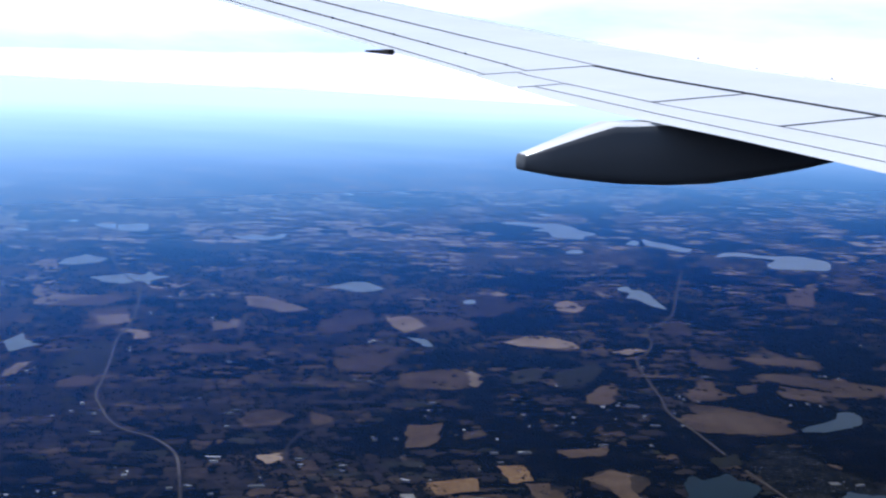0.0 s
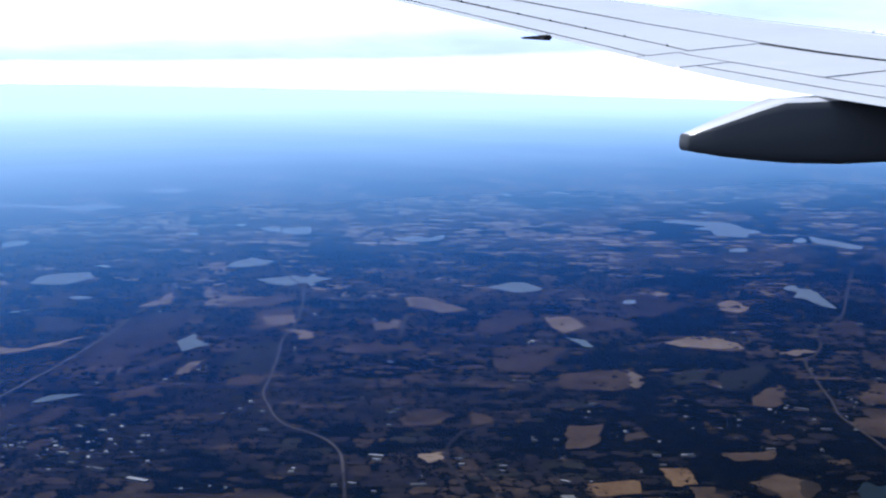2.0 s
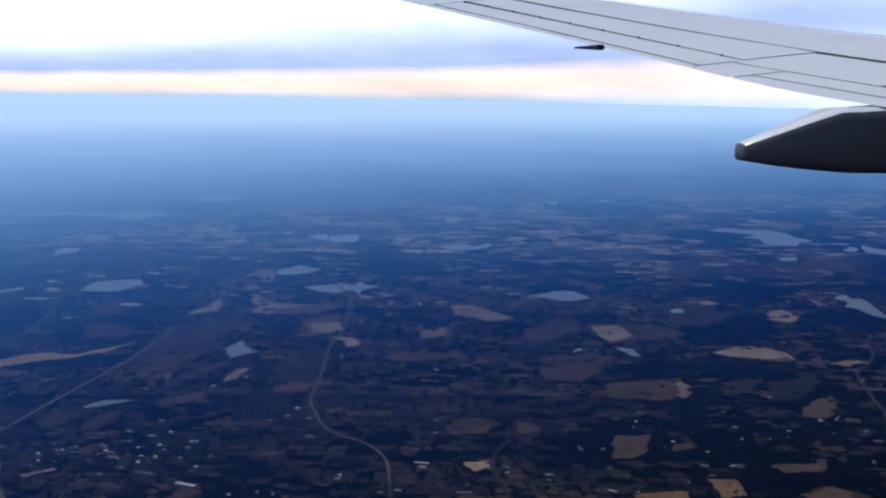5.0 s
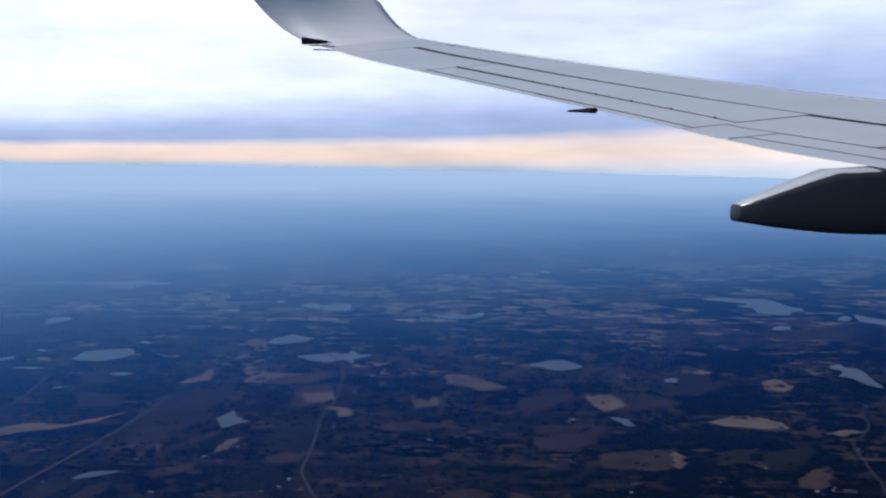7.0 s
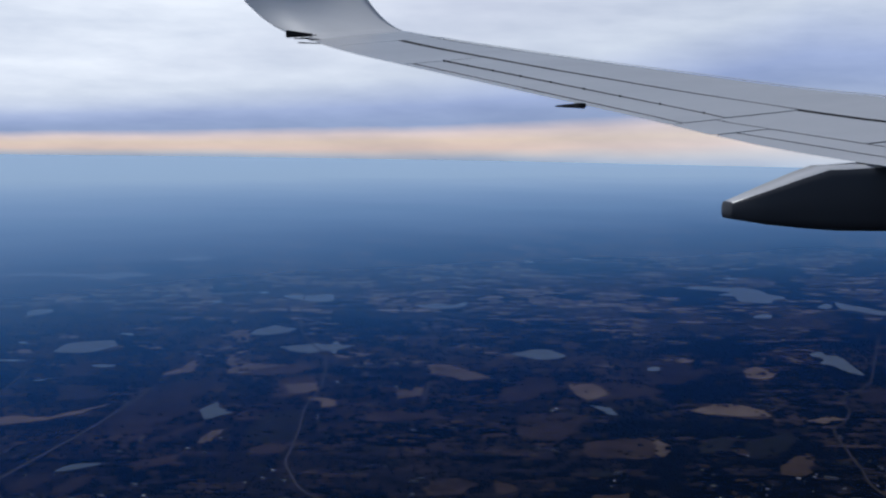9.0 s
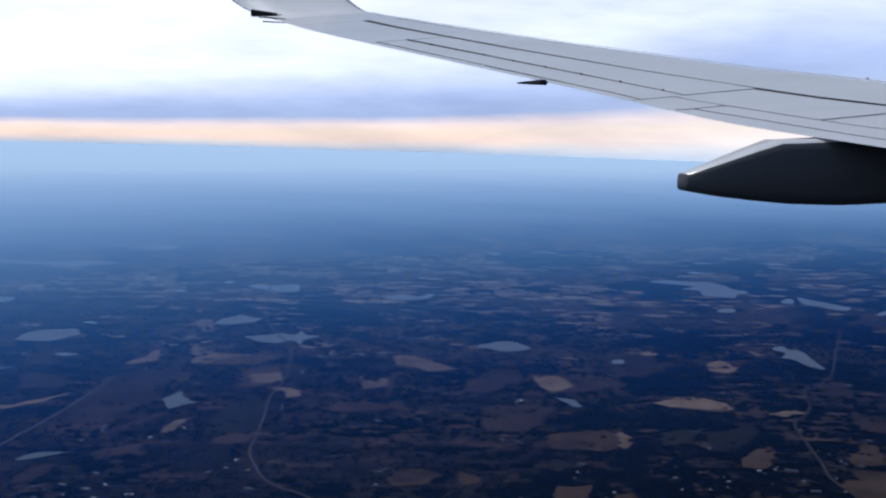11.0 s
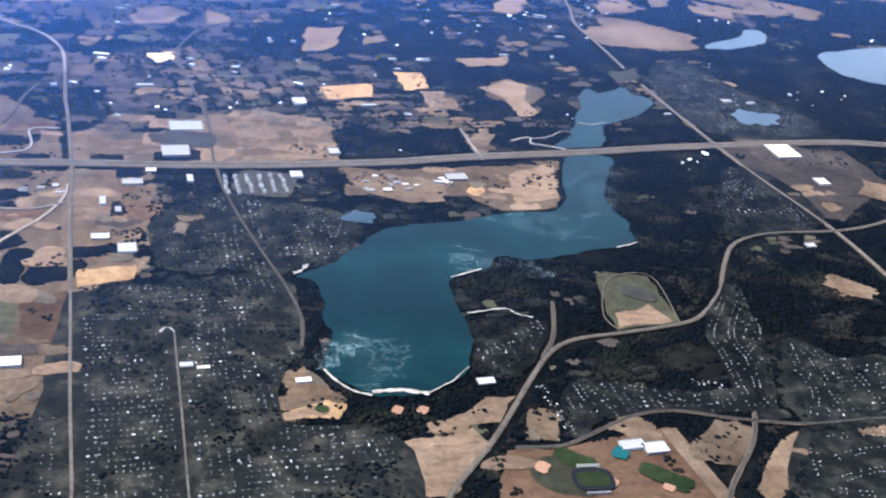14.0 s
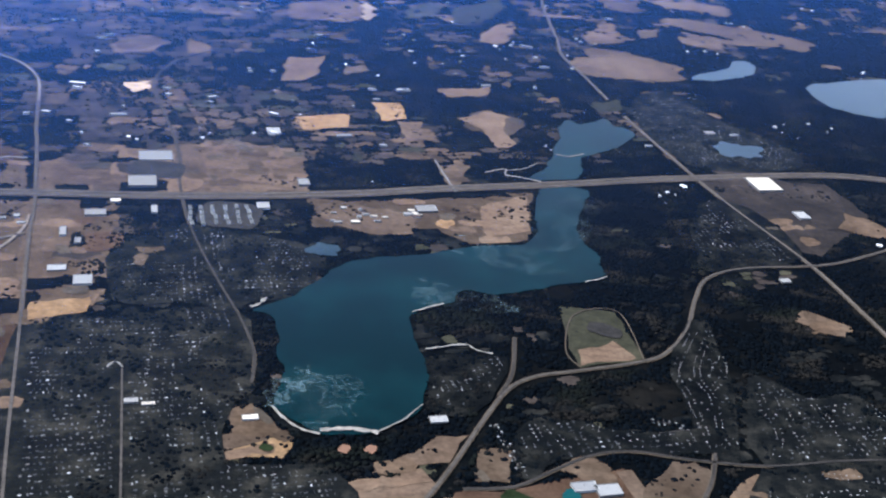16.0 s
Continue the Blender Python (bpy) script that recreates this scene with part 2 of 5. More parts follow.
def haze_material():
    """Distance haze painted on a sheet: blue colour and cover grow away from the camera."""
    n = Nodes("painted distance haze")
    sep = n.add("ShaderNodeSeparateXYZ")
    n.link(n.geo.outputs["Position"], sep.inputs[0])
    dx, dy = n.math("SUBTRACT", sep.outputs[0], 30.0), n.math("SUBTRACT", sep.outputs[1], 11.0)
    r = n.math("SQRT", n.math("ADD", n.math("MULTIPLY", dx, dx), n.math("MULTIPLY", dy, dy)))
    # More haze painted on the west side, for the glow towards the sun.
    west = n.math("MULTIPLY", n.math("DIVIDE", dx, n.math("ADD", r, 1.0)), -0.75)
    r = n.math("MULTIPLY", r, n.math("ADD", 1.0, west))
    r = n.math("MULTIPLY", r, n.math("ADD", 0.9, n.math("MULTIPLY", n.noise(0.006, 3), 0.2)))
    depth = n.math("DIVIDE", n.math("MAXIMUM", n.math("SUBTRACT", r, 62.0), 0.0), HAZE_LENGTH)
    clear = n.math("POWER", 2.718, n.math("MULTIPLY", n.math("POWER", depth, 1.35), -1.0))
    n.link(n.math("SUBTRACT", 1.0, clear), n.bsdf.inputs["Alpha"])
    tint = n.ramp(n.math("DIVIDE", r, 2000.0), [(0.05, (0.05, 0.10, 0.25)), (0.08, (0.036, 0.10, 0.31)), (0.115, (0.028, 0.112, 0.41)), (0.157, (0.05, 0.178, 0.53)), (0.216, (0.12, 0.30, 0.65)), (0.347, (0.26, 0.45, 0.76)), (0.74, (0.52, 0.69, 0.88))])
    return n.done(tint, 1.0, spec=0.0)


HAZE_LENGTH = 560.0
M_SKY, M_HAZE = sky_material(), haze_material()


# ---- building helpers ----
def mesh_object(name, verts, faces, material, parent=None, label="", smooth=False):
    me = bpy.data.meshes.new(name)
    me.from_pydata([tuple(map(float, p)) for p in verts], [], [tuple(map(int, q)) for q in faces])
    me.materials.append(material)
    if smooth:
        me.shade_smooth()
    ob = new(name, me)
    if parent is not None:
        ob.parent = parent
    if label:
        ob["label"] = label
    return ob


def part(name, bm, material, parent, label="", smooth=False):
    me = bpy.data.meshes.new(name)
    bm.to_mesh(me)
    bm.free()
    me.materials.append(material)
    if smooth:
        me.shade_smooth()
    ob = new(name, me)
    ob.parent = parent
    if label:
        ob["label"] = label
    return ob


def bulk(name, verts, faces, material):
    """One mesh from numpy arrays: verts (n, 3), faces (m, 3 or 4)."""
    me = bpy.data.meshes.new(name)
    verts, faces = np.asarray(verts, dtype=np.float32), np.asarray(faces, dtype=np.int32)
    k = faces.shape[1]
    me.vertices.add(len(verts))
    me.vertices.foreach_set("co", verts.ravel())
    me.loops.add(faces.size)
    me.loops.foreach_set("vertex_index", faces.ravel())
    me.polygons.add(len(faces))
    me.polygons.foreach_set("loop_start", np.arange(0, faces.size, k, dtype=np.int32))
    me.update(calc_edges=True)
    me.materials.append(material)
    return new(name, me)


def smooth_line(points, closed=False, steps=6):
    """A Catmull-Rom curve through the points."""
    p = [Vector((*q, 0)) for q in points]
    n = len(p)
    out = []
    for i in range(n if closed else n - 1):
        if closed:
            a, b, c, d = p[i - 1], p[i], p[(i + 1) % n], p[(i + 2) % n]
        else:
            a, b, c, d = p[max(i - 1, 0)], p[i], p[i + 1], p[min(i + 2, n - 1)]
        for k in range(steps):
            t = k / steps
            q = 0.5 * (2 * b + (c - a) * t + (2 * a - 5 * b + 4 * c - d) * t * t + (3 * b - a - 3 * c + d) * t ** 3)
            out.append((q.x, q.y))
    if not closed:
        out.append((p[-1].x, p[-1].y))
    return out


def ragged(line, amount, scale):
    return [(x + amount * noise.noise((x * scale, y * scale, 1.7)), y + amount * noise.noise((x * scale, y * scale, 9.2))) for x, y in line]


def blob(cx, cy, rx, ry, square=2.0, rough=0.2, steps=22):
    """An uneven rounded outline whose long axis lies across the line of sight from the flight path."""
    turn = math.atan2(cx - 15, cy - 6)
    ux, uy = math.cos(turn), -math.sin(turn)
    out = []
    for k in range(steps):
        a = 2 * math.pi * k / steps
        c, s = math.cos(a), math.sin(a)
        r = (abs(c) ** square + abs(s) ** square) ** (-1 / square)
        r *= 1 + rough * noise.noise((cx * 0.37 + 2.1 * c, cy * 0.37 + 2.1 * s, 3.3)) * 1.6
        p, q = rx * r * c, ry * r * s
        out.append((cx + p * ux - q * uy, cy + p * uy + q * ux))
    return out


LEVEL = [0.0]


def sheet(name, outline, z, material, parent=None, depth=0.0):
    """A flat patch with an outline, with a skirt of some depth."""
    n = len(outline)
    LEVEL[0] += 0.0004
    z += LEVEL[0]
    verts = [(x, y, z) for x, y in outline]
    faces = [tuple(range(n))]
    if depth:
        verts += [(x, y, z - depth) for x, y in outline]
        faces += [(i, i + n, (i + 1) % n + n, (i + 1) % n) for i in range(n)]
    ob = mesh_object(name, verts, faces, material, parent)
    bm = bmesh.new()
    bm.from_mesh(ob.data)
    bmesh.ops.recalc_face_normals(bm, faces=bm.faces)
    top = max(bm.faces, key=lambda f: f.calc_area())
    if top.normal.z < 0:
        bmesh.ops.reverse_faces(bm, faces=bm.faces)
    bmesh.ops.triangulate(bm, faces=[f for f in bm.faces if len(f.verts) > 4])
    bm.to_mesh(ob.data)
    bm.free()
    return ob


def strip(name, line, width, z, material, parent=None, offset=0.0, depth=0.03, vary=0.0):
    """A road-like ribbon along a line, with low sides."""
    verts, faces = [], []
    n = len(line)
    for i, (x, y) in enumerate(line):
        a, b = line[max(i - 1, 0)], line[min(i + 1, n - 1)]
        dx, dy = b[0] - a[0], b[1] - a[1]
        k = math.hypot(dx, dy) or 1
        nx, ny = -dy / k, dx / k
        for side, dz in ((-0.5, -depth), (-0.5, 0), (0.5, 0), (0.5, -depth)):
            w = offset + side * width * (1 + vary * noise.noise((x * 2.3, y * 2.3, 5.0)))
            verts.append((x + nx * w, y + ny * w, z + dz))
    for i in range(n - 1):
        for k in range(3):
            faces.append((4 * i + k, 4 * i + k + 4, 4 * i + k + 5, 4 * i + k + 1))
    ob = mesh_object(name, verts, faces, material, parent)
    ob.data.flip_normals() if ob.data.polygons[1].normal.z < 0 else None
    return ob


# ---- ground ----
def ground_sheet():
    verts, faces = [(20, 0, 0)], []
    rings, spokes = [60, 120, 240, 480, 960, 1500, 2270], 96
    for r in rings:
        for k in range(spokes):
            a = 2 * math.pi * k / spokes
            verts.append((20 + r * math.cos(a), r * math.sin(a), 0))
    for k in range(spokes):
        faces.append((0, 1 + k, 1 + (k + 1) % spokes))
        for i in range(len(rings) - 1):
            a, b = 1 + i * spokes, 1 + (i + 1) * spokes
            faces.append((a + k, b + k, b + (k + 1) % spokes, a + (k + 1) % spokes))
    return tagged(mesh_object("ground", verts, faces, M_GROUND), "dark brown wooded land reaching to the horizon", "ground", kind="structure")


ground = ground_sheet()


def ring_wall(name, radius, z0, z1, material, spokes=128):
    verts, faces = [], []
    for k in range(spokes):
        a = 2 * math.pi * k / spokes
        for z in np.linspace(z0, z1, 5):
            verts.append((20 + radius * math.cos(a), radius * math.sin(a), z))
    for k in range(spokes):
        for i in range(4):
            a, b = 5 * k + i, 5 * ((k + 1) % spokes) + i
            faces.append((a, a + 1, b + 1, b))
    return mesh_object(name, verts, faces, material)


backdrop = tagged(ring_wall("backdrop", 4500, -160, 780, M_SKY), "overcast sky with a cream clearing above the horizon", "sky", kind="structure")


# Flat transparent sheet over the land that carries the painted haze.
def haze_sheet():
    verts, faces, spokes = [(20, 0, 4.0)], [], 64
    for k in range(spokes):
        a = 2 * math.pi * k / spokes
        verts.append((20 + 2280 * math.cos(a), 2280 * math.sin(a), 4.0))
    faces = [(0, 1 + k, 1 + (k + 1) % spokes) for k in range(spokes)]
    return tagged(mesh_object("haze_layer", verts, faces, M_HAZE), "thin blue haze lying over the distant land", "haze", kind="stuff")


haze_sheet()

# ---- lakes ----
LAKE = [(28.7, 99.8), (30.7, 99.2), (31.6, 94.2), (32.4, 90.0), (32.2, 86.4), (34.1, 84.0), (35.8, 83.0), (40.0, 83.5), (41.8, 85.2), (43.4, 87.7), (43.9, 91.4), (43.1, 95.7), (42.4, 99.9), (43.3, 102.3), (45.9, 103.9), (47.6, 106.3), (50.3, 105.9), (53.1, 107.2), (56.6, 109.1), (60.9, 111.3), (61.1, 115.6), (59.7, 119.9), (60.7, 126.4), (62.2, 132.1), (56.5, 130.9), (54.7, 118.3), (48.3, 115.5), (43.6, 113.0), (37.0, 110.5), (34.4, 107.6), (32.8, 104.0)]
ARM = [(55.6, 133.9), (57.8, 137.4), (59.0, 140.8), (60.0, 145.1), (61.0, 149.3), (61.5, 152.5), (62.7, 154.9), (63.9, 153.7), (65.6, 154.5), (67.3, 156.6), (68.2, 156.2), (68.5, 154.1), (70.2, 153.5), (70.7, 150.5), (67.2, 145.8), (63.9, 143.2), (62.7, 141.6), (62.6, 138.4), (60.7, 134.9)]
EAST = [(102.4, 179.6), (109.4, 183.8), (118.3, 187.3), (123.3, 183.7), (127.0, 180.7), (121.4, 170.4), (110.5, 167.6), (105.0, 169.0), (102.3, 172.6)]
COVE = [(84.0, 177.9), (87.7, 182.2), (91.6, 185.2), (93.2, 188.9), (96.2, 190.0), (96.5, 187.4), (94.4, 182.5), (90.4, 179.5), (86.5, 177.7)]
WATERS = []


def lake(outline, material, label, z=0.12, rag=0.5):
    line = ragged(smooth_line(outline, True, 5), rag, 0.5)
    WATERS.append(line)
    return tagged(sheet("lake", line, z, material), label, "lake", kind="structure")


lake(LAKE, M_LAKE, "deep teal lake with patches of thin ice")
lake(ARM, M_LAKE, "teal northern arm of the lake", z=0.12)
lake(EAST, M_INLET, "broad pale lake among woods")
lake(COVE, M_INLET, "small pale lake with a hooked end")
FAR_WATERS = [
    [(-153.4, 448.8), (-147.5, 444.0), (-147.1, 455.7), (-141.3, 453.1), (-135.1, 448.5), (-137.2, 438.8), (-141.7, 435.1), (-147.9, 437.2)],
    [(-187.9, 373.0), (-183.2, 379.8), (-175.8, 384.1), (-166.8, 385.3), (-158.9, 384.5), (-153.9, 389.7), (-151.0, 396.1), (-143.7, 393.1), (-135.7, 390.5), (-139.7, 383.9), (-143.5, 379.3), (-142.2, 369.9), (-147.6, 374.6), (-152.3, 371.5), (-154.3, 379.1), (-161.5, 376.7), (-165.8, 377.0), (-172.7, 378.1), (-179.1, 374.3)],
    [(-134.6, 301.4), (-134.6, 306.9), (-130.1, 307.1), (-128.3, 302.2), (-129.7, 297.5), (-131.4, 296.0)],
    [(-99.9, 250.9), (-101.3, 259.5), (-98.8, 263.4), (-95.6, 265.9), (-92.6, 266.7), (-89.6, 261.2), (-90.0, 256.5), (-91.6, 250.9), (-95.9, 249.8)],
    [(-118.9, 243.5), (-116.6, 245.5), (-115.2, 248.1), (-113.9, 250.0), (-112.6, 246.6), (-114.6, 243.2), (-117.1, 240.4)],
    [(-77.0, 352.7), (-73.6, 355.1), (-69.0, 355.2), (-65.4, 359.0), (-62.5, 358.5), (-59.4, 345.1), (-63.9, 342.5), (-68.9, 344.7), (-74.4, 348.2)],
    [(-33.1, 343.3), (-30.5, 345.3), (-28.5, 349.6), (-23.0, 347.5), (-20.7, 353.2), (-19.0, 352.4), (-19.5, 343.8), (-23.6, 339.1), (-29.4, 338.5)],
    [(-64.9, 284.7), (-65.1, 291.8), (-63.1, 295.1), (-62.7, 299.1), (-60.1, 296.9), (-57.6, 295.8), (-55.3, 293.7), (-56.0, 288.9), (-58.1, 285.7), (-61.0, 283.1), (-63.6, 283.3)],
    [(-52.3, 268.4), (-49.7, 271.5), (-47.3, 273.0), (-45.2, 275.9), (-42.0, 274.4), (-41.1, 279.5), (-38.7, 275.3), (-35.1, 274.8), (-37.1, 270.3), (-37.3, 263.6), (-40.3, 267.2), (-43.2, 262.7), (-47.6, 263.7), (-50.1, 266.8)],
    [(2.3, 272.9), (5.0, 277.3), (6.8, 280.1), (10.8, 281.2), (13.7, 276.8), (14.9, 273.4), (12.7, 270.0), (8.9, 268.3), (5.5, 270.9)],
    [(-47.4, 205.4), (-46.9, 209.9), (-46.4, 212.0), (-44.7, 208.4), (-41.9, 205.7), (-41.1, 205.0), (-42.6, 201.8), (-43.9, 198.8), (-45.0, 200.8), (-46.5, 203.7)],
    [(47.9, 407.7), (55.0, 414.6), (60.6, 413.3), (68.3, 414.2), (73.2, 408.2), (75.0, 400.0), (79.4, 393.0), (74.8, 384.9), (73.4, 378.0), (68.8, 377.9), (63.8, 380.3), (63.1, 390.7), (58.0, 393.3), (62.2, 400.3), (54.3, 405.2)],
    [(64.8, 347.4), (67.6, 353.7), (70.6, 352.4), (69.1, 346.5), (65.8, 345.5)],
    [(87.0, 373.2), (90.2, 380.3), (91.1, 375.5), (89.1, 370.1)],
    [(33.6, 263.5), (34.5, 265.7), (36.2, 266.1), (36.0, 262.2), (33.9, 261.6)],
    [(22.4, 225.4), (24.3, 225.3), (26.2, 224.3), (27.1, 222.1), (27.7, 219.4), (26.1, 219.0), (24.8, 221.0), (23.4, 223.6)],
    [(-54.3, 165.2), (-53.1, 168.5), (-50.8, 169.7), (-49.0, 169.8), (-50.2, 167.8), (-51.9, 165.7), (-53.4, 164.4)],
    [(-66.5, 143.5), (-65.4, 142.9), (-64.4, 141.1), (-63.1, 143.4), (-62.0, 146.1), (-62.0, 147.4), (-64.0, 146.4), (-65.0, 144.9)],
    [(-107.5, 237.6), (-104.4, 239.8), (-100.3, 239.5), (-103.2, 237.4)],
    [(-84.0, 237.3), (-83.0, 239.5), (-79.3, 239.2), (-80.9, 236.2)],
    [(-89.5, 220.8), (-87.6, 222.4), (-85.7, 224.1), (-86.5, 221.5)],
    [(-113.4, 258.5), (-112.5, 259.6), (-110.4, 258.6), (-111.4, 257.5)],
    [(-121.5, 393.4), (-119.3, 395.9), (-115.7, 395.4), (-117.6, 391.3)],
    [(-93.8, 333.3), (-92.8, 336.1), (-90.3, 334.4), (-91.3, 331.7)],
    [(-86.5, 356.5), (-85.5, 359.6), (-83.2, 357.6), (-84.0, 354.6)],
    [(-14.2, 479.9), (-12.0, 480.7), (-8.6, 473.0), (-11.3, 472.1)],
    [(3.7, 495.6), (8.4, 494.9), (13.8, 489.8), (8.7, 488.0)],
    [(-112.2, 340.4), (-111.2, 343.4), (-108.8, 345.4), (-110.4, 342.3)],
    [(-95.7, 275.9), (-94.2, 277.2), (-91.4, 275.4), (-92.7, 274.2)],
    [(62.9, 440.4), (66.2, 443.2), (69.0, 440.6), (65.7, 437.8)],
    [(93.7, 385.9), (97.0, 381.4), (100.8, 377.3), (104.7, 371.0), (106.7, 368.6), (104.3, 362.0), (100.8, 362.6), (96.8, 367.4), (93.1, 371.4)],
    [(111.9, 356.9), (116.4, 365.2), (122.5, 366.8), (126.3, 363.1), (131.2, 363.1), (138.6, 365.3), (142.6, 362.8), (145.8, 356.1), (141.1, 340.8), (135.4, 338.5), (129.2, 337.8), (123.6, 337.3), (124.0, 345.0), (129.1, 355.0), (123.3, 357.6), (117.6, 358.3), (112.8, 355.2)],
    [(86.8, 374.2), (90.4, 381.9), (91.5, 376.4), (87.8, 371.2)],
    [(72.3, 291.8), (75.4, 295.2), (76.0, 291.0), (78.4, 290.4), (79.2, 285.8), (79.4, 280.4), (80.0, 272.8), (80.4, 267.9), (78.6, 268.6), (76.6, 271.8), (75.8, 276.0), (74.2, 278.7), (72.8, 279.5), (74.4, 285.5), (72.5, 288.3)],
]
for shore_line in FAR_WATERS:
    lake(shore_line, M_FAR_WATER, "pale grey-blue lake between fields and woods", rag=0.3)["group"] = "lakes in the country"
for cx, cy, rx, ry in ((84.1, 149.3, 2.9, 3.0), (34.0, 112.0, 1.4, 1.4)):
    outline = blob(cx, cy, rx, ry, 2.0, 0.34, 34)
    WATERS.append(outline)
    tagged(sheet("lake", outline, 0.12, M_INLET), "small grey-blue pond among woods", "lake", group="lakes in the country", kind="structure")

# ---- roads ----
ROADS = []


def road(points, width, material, label, verge=0.0, z=0.16):
    line = smooth_line(points, False, 6)
    ROADS.append((line, max(width, verge)))
    ob = tagged(strip("road", line, width, z, material), label, "road", kind="structure")
    if verge:
        strip("verge", line, verge, z - 0.05, M_VERGE, ob)
    return ob


HIGHWAY = [(-28.4, 113.2), (-12.7, 116.0), (3.6, 119.2), (15.1, 120.9), (26.8, 123.3), (37.2, 126.1), (45.4, 129.0), (58.8, 133.1), (73.0, 137.8)]
HIGHWAY += [(93.5, 143.3), (106.2, 143.5), (125.0, 145.1)]
line = smooth_line(HIGHWAY, False, 8)
ROADS.append((line, 2.2))
highway = tagged(strip("road", line, 1.7, 0.14, M_VERGE), "divided highway with a dry grass median", "highway", kind="structure")
strip("carriageway", line, 0.34, 0.18, M_CONCRETE, highway, 0.42)
strip("carriageway", line, 0.34, 0.18, M_CONCRETE, highway, -0.42)
road([(-103.7, 478.8), (-83.4, 402.6), (-72.1, 359.7), (-56.4, 300.9), (-45.3, 273.5), (-38.6, 260.4), (-31.5, 230.7), (-29.5, 212.4), (-26.6, 198.8), (-24.0, 185.5), (-22.5, 176.9), (-19.5, 170.1), (-17.0, 165.1), (-13.7, 161.1), (-10.4, 159.3), (-7.3, 156.6), (-4.4, 151.9), (-2.3, 144.8)], 0.34, M_PALE_ROAD, "winding pale country road", 0.5)
road([(-2.3, 144.8), (0.1, 135.5), (1.1, 132.4), (5.2, 117.6), (6.9, 110.0), (11.0, 93.6), (14.4, 79.8), (16.8, 70.5), (17.6, 66.5)], 0.24, M_CONCRETE, "straight grey section of the country road", 0.42)
road([(15.4, 171.4), (10.6, 164.7), (9.1, 156.8), (10.5, 150.3), (15.9, 134.8), (18.4, 123.1), (21.2, 113.9), (24.9, 105.0), (28.0, 98.2), (29.8, 92.9), (30.1, 88.7)], 0.24, M_ASPHALT, "grey road past the lake", 0.36)
road([(39.9, 68.0), (41.4, 72.3), (44.9, 78.9), (48.5, 87.1), (50.5, 90.9), (52.9, 92.9), (56.5, 94.2), (62.4, 96.5), (64.9, 98.5), (67.5, 102.9), (69.5, 108.6), (71.7, 113.0), (76.1, 115.8), (84.8, 118.0), (91.1, 121.4), (99.2, 127.0), (113.0, 136.6)], 0.22, M_CONCRETE, "broad boulevard with grass verges", 0.44)
road([(70.7, 158.3), (75.8, 140.0), (78.5, 131.4), (83.5, 118.1), (85.7, 108.7), (87.5, 99.5)], 0.26, M_CONCRETE, "straight diagonal road with dry verges", 0.6)
road([(46.2, 77.7), (49.8, 78.3), (52.5, 80.2), (55.9, 82.6), (59.2, 83.5), (63.6, 83.0), (69.4, 82.9), (75.4, 84.2), (81.4, 85.1)], 0.22, M_ASPHALT, "winding suburban road", 0.36)
road([(65.6, 84.0), (64.3, 80.0), (61.6, 75.2), (60.6, 72.8)], 0.25, M_ASPHALT, "suburban side road", 0.42)
road([(-8.6, 110.9), (-6.0, 111.4), (-0.8, 108.6), (3.5, 108.7), (6.3, 110.5)], 0.3, M_CONCRETE, "frontage road by the interchange", 0.6)
road([(5.6, 114.4), (5.9, 112.4), (5.8, 110.2), (5.0, 107.0), (3.9, 104.5), (2.8, 102.1), (1.6, 98.4)], 0.26, M_PALE_ROAD, "pale road swinging off into the fields", 0.45)
road([(-18.8, 130.3), (-14.1, 131.3), (-10.3, 118.0)], 0.22, M_SAND, "pale gravel lane round a field")
road([(-9.0, 118.3), (-0.5, 121.5), (-1.4, 126.8), (1.5, 127.7)], 0.2, M_SAND, "pale gravel lane by the highway")
road([(-3.6, 92.2), (-5.9, 100.8), (-9.0, 112.1)], 0.3, M_CONCRETE, "straight pale road between fields", 0.6)
road([(20.1, 89.3), (22.3, 79.4), (24.1, 71.1), (25.0, 67.0)], 0.16, M_CONCRETE, "straight residential street", 0.25)
road([(94.7, 324.0), (87.6, 293.5), (81.9, 268.3), (79.4, 258.7), (79.4, 259.9), (75.2, 249.0), (72.3, 246.0), (70.8, 239.2), (70.7, 232.1), (67.8, 222.3), (66.0, 219.7), (65.0, 213.3), (65.1, 201.8), (65.3, 191.5), (65.2, 183.6), (67.4, 174.2), (69.4, 164.5)], 0.28, M_CONCRETE, "country road winding between fields", 0.5)
road([(-63.5, 221.4), (-61.8, 209.7), (-60.3, 185.0), (-60.1, 166.2), (-59.7, 152.1), (-59.1, 142.7)], 0.35, M_PALE_ROAD, "straight pale country road", 0.8)
road([(-86.7, 183.1), (-86.7, 194.0), (-90.0, 212.9), (-96.4, 234.6)], 0.35, M_PALE_ROAD, "straight pale road between farms", 0.8)
road([(-54.7, 139.9), (-52.4, 139.2), (-49.7, 134.1), (-44.9, 127.8), (-40.5, 122.7)], 0.35, M_PALE_ROAD, "country lane bending through woods", 0.7)
road([(45.0, 137.1), (46.0, 133.0), (47.2, 128.5)], 0.2, M_SAND, "short white gravel road")
road([(-10.9, 239.2), (-8.8, 220.7)], 0.5, M_CONCRETE, "short pale farm track")
road([(-24.0, 185.5), (-19.2, 186.3)], 0.3, M_CONCRETE, "pale lane off the winding road")
road([(-4.0, 140.3), (-4.6, 136.3), (-4.5, 130.1), (-5.1, 125.0), (-5.7, 120.8)], 0.35, M_VERGE, "worn track through woods")
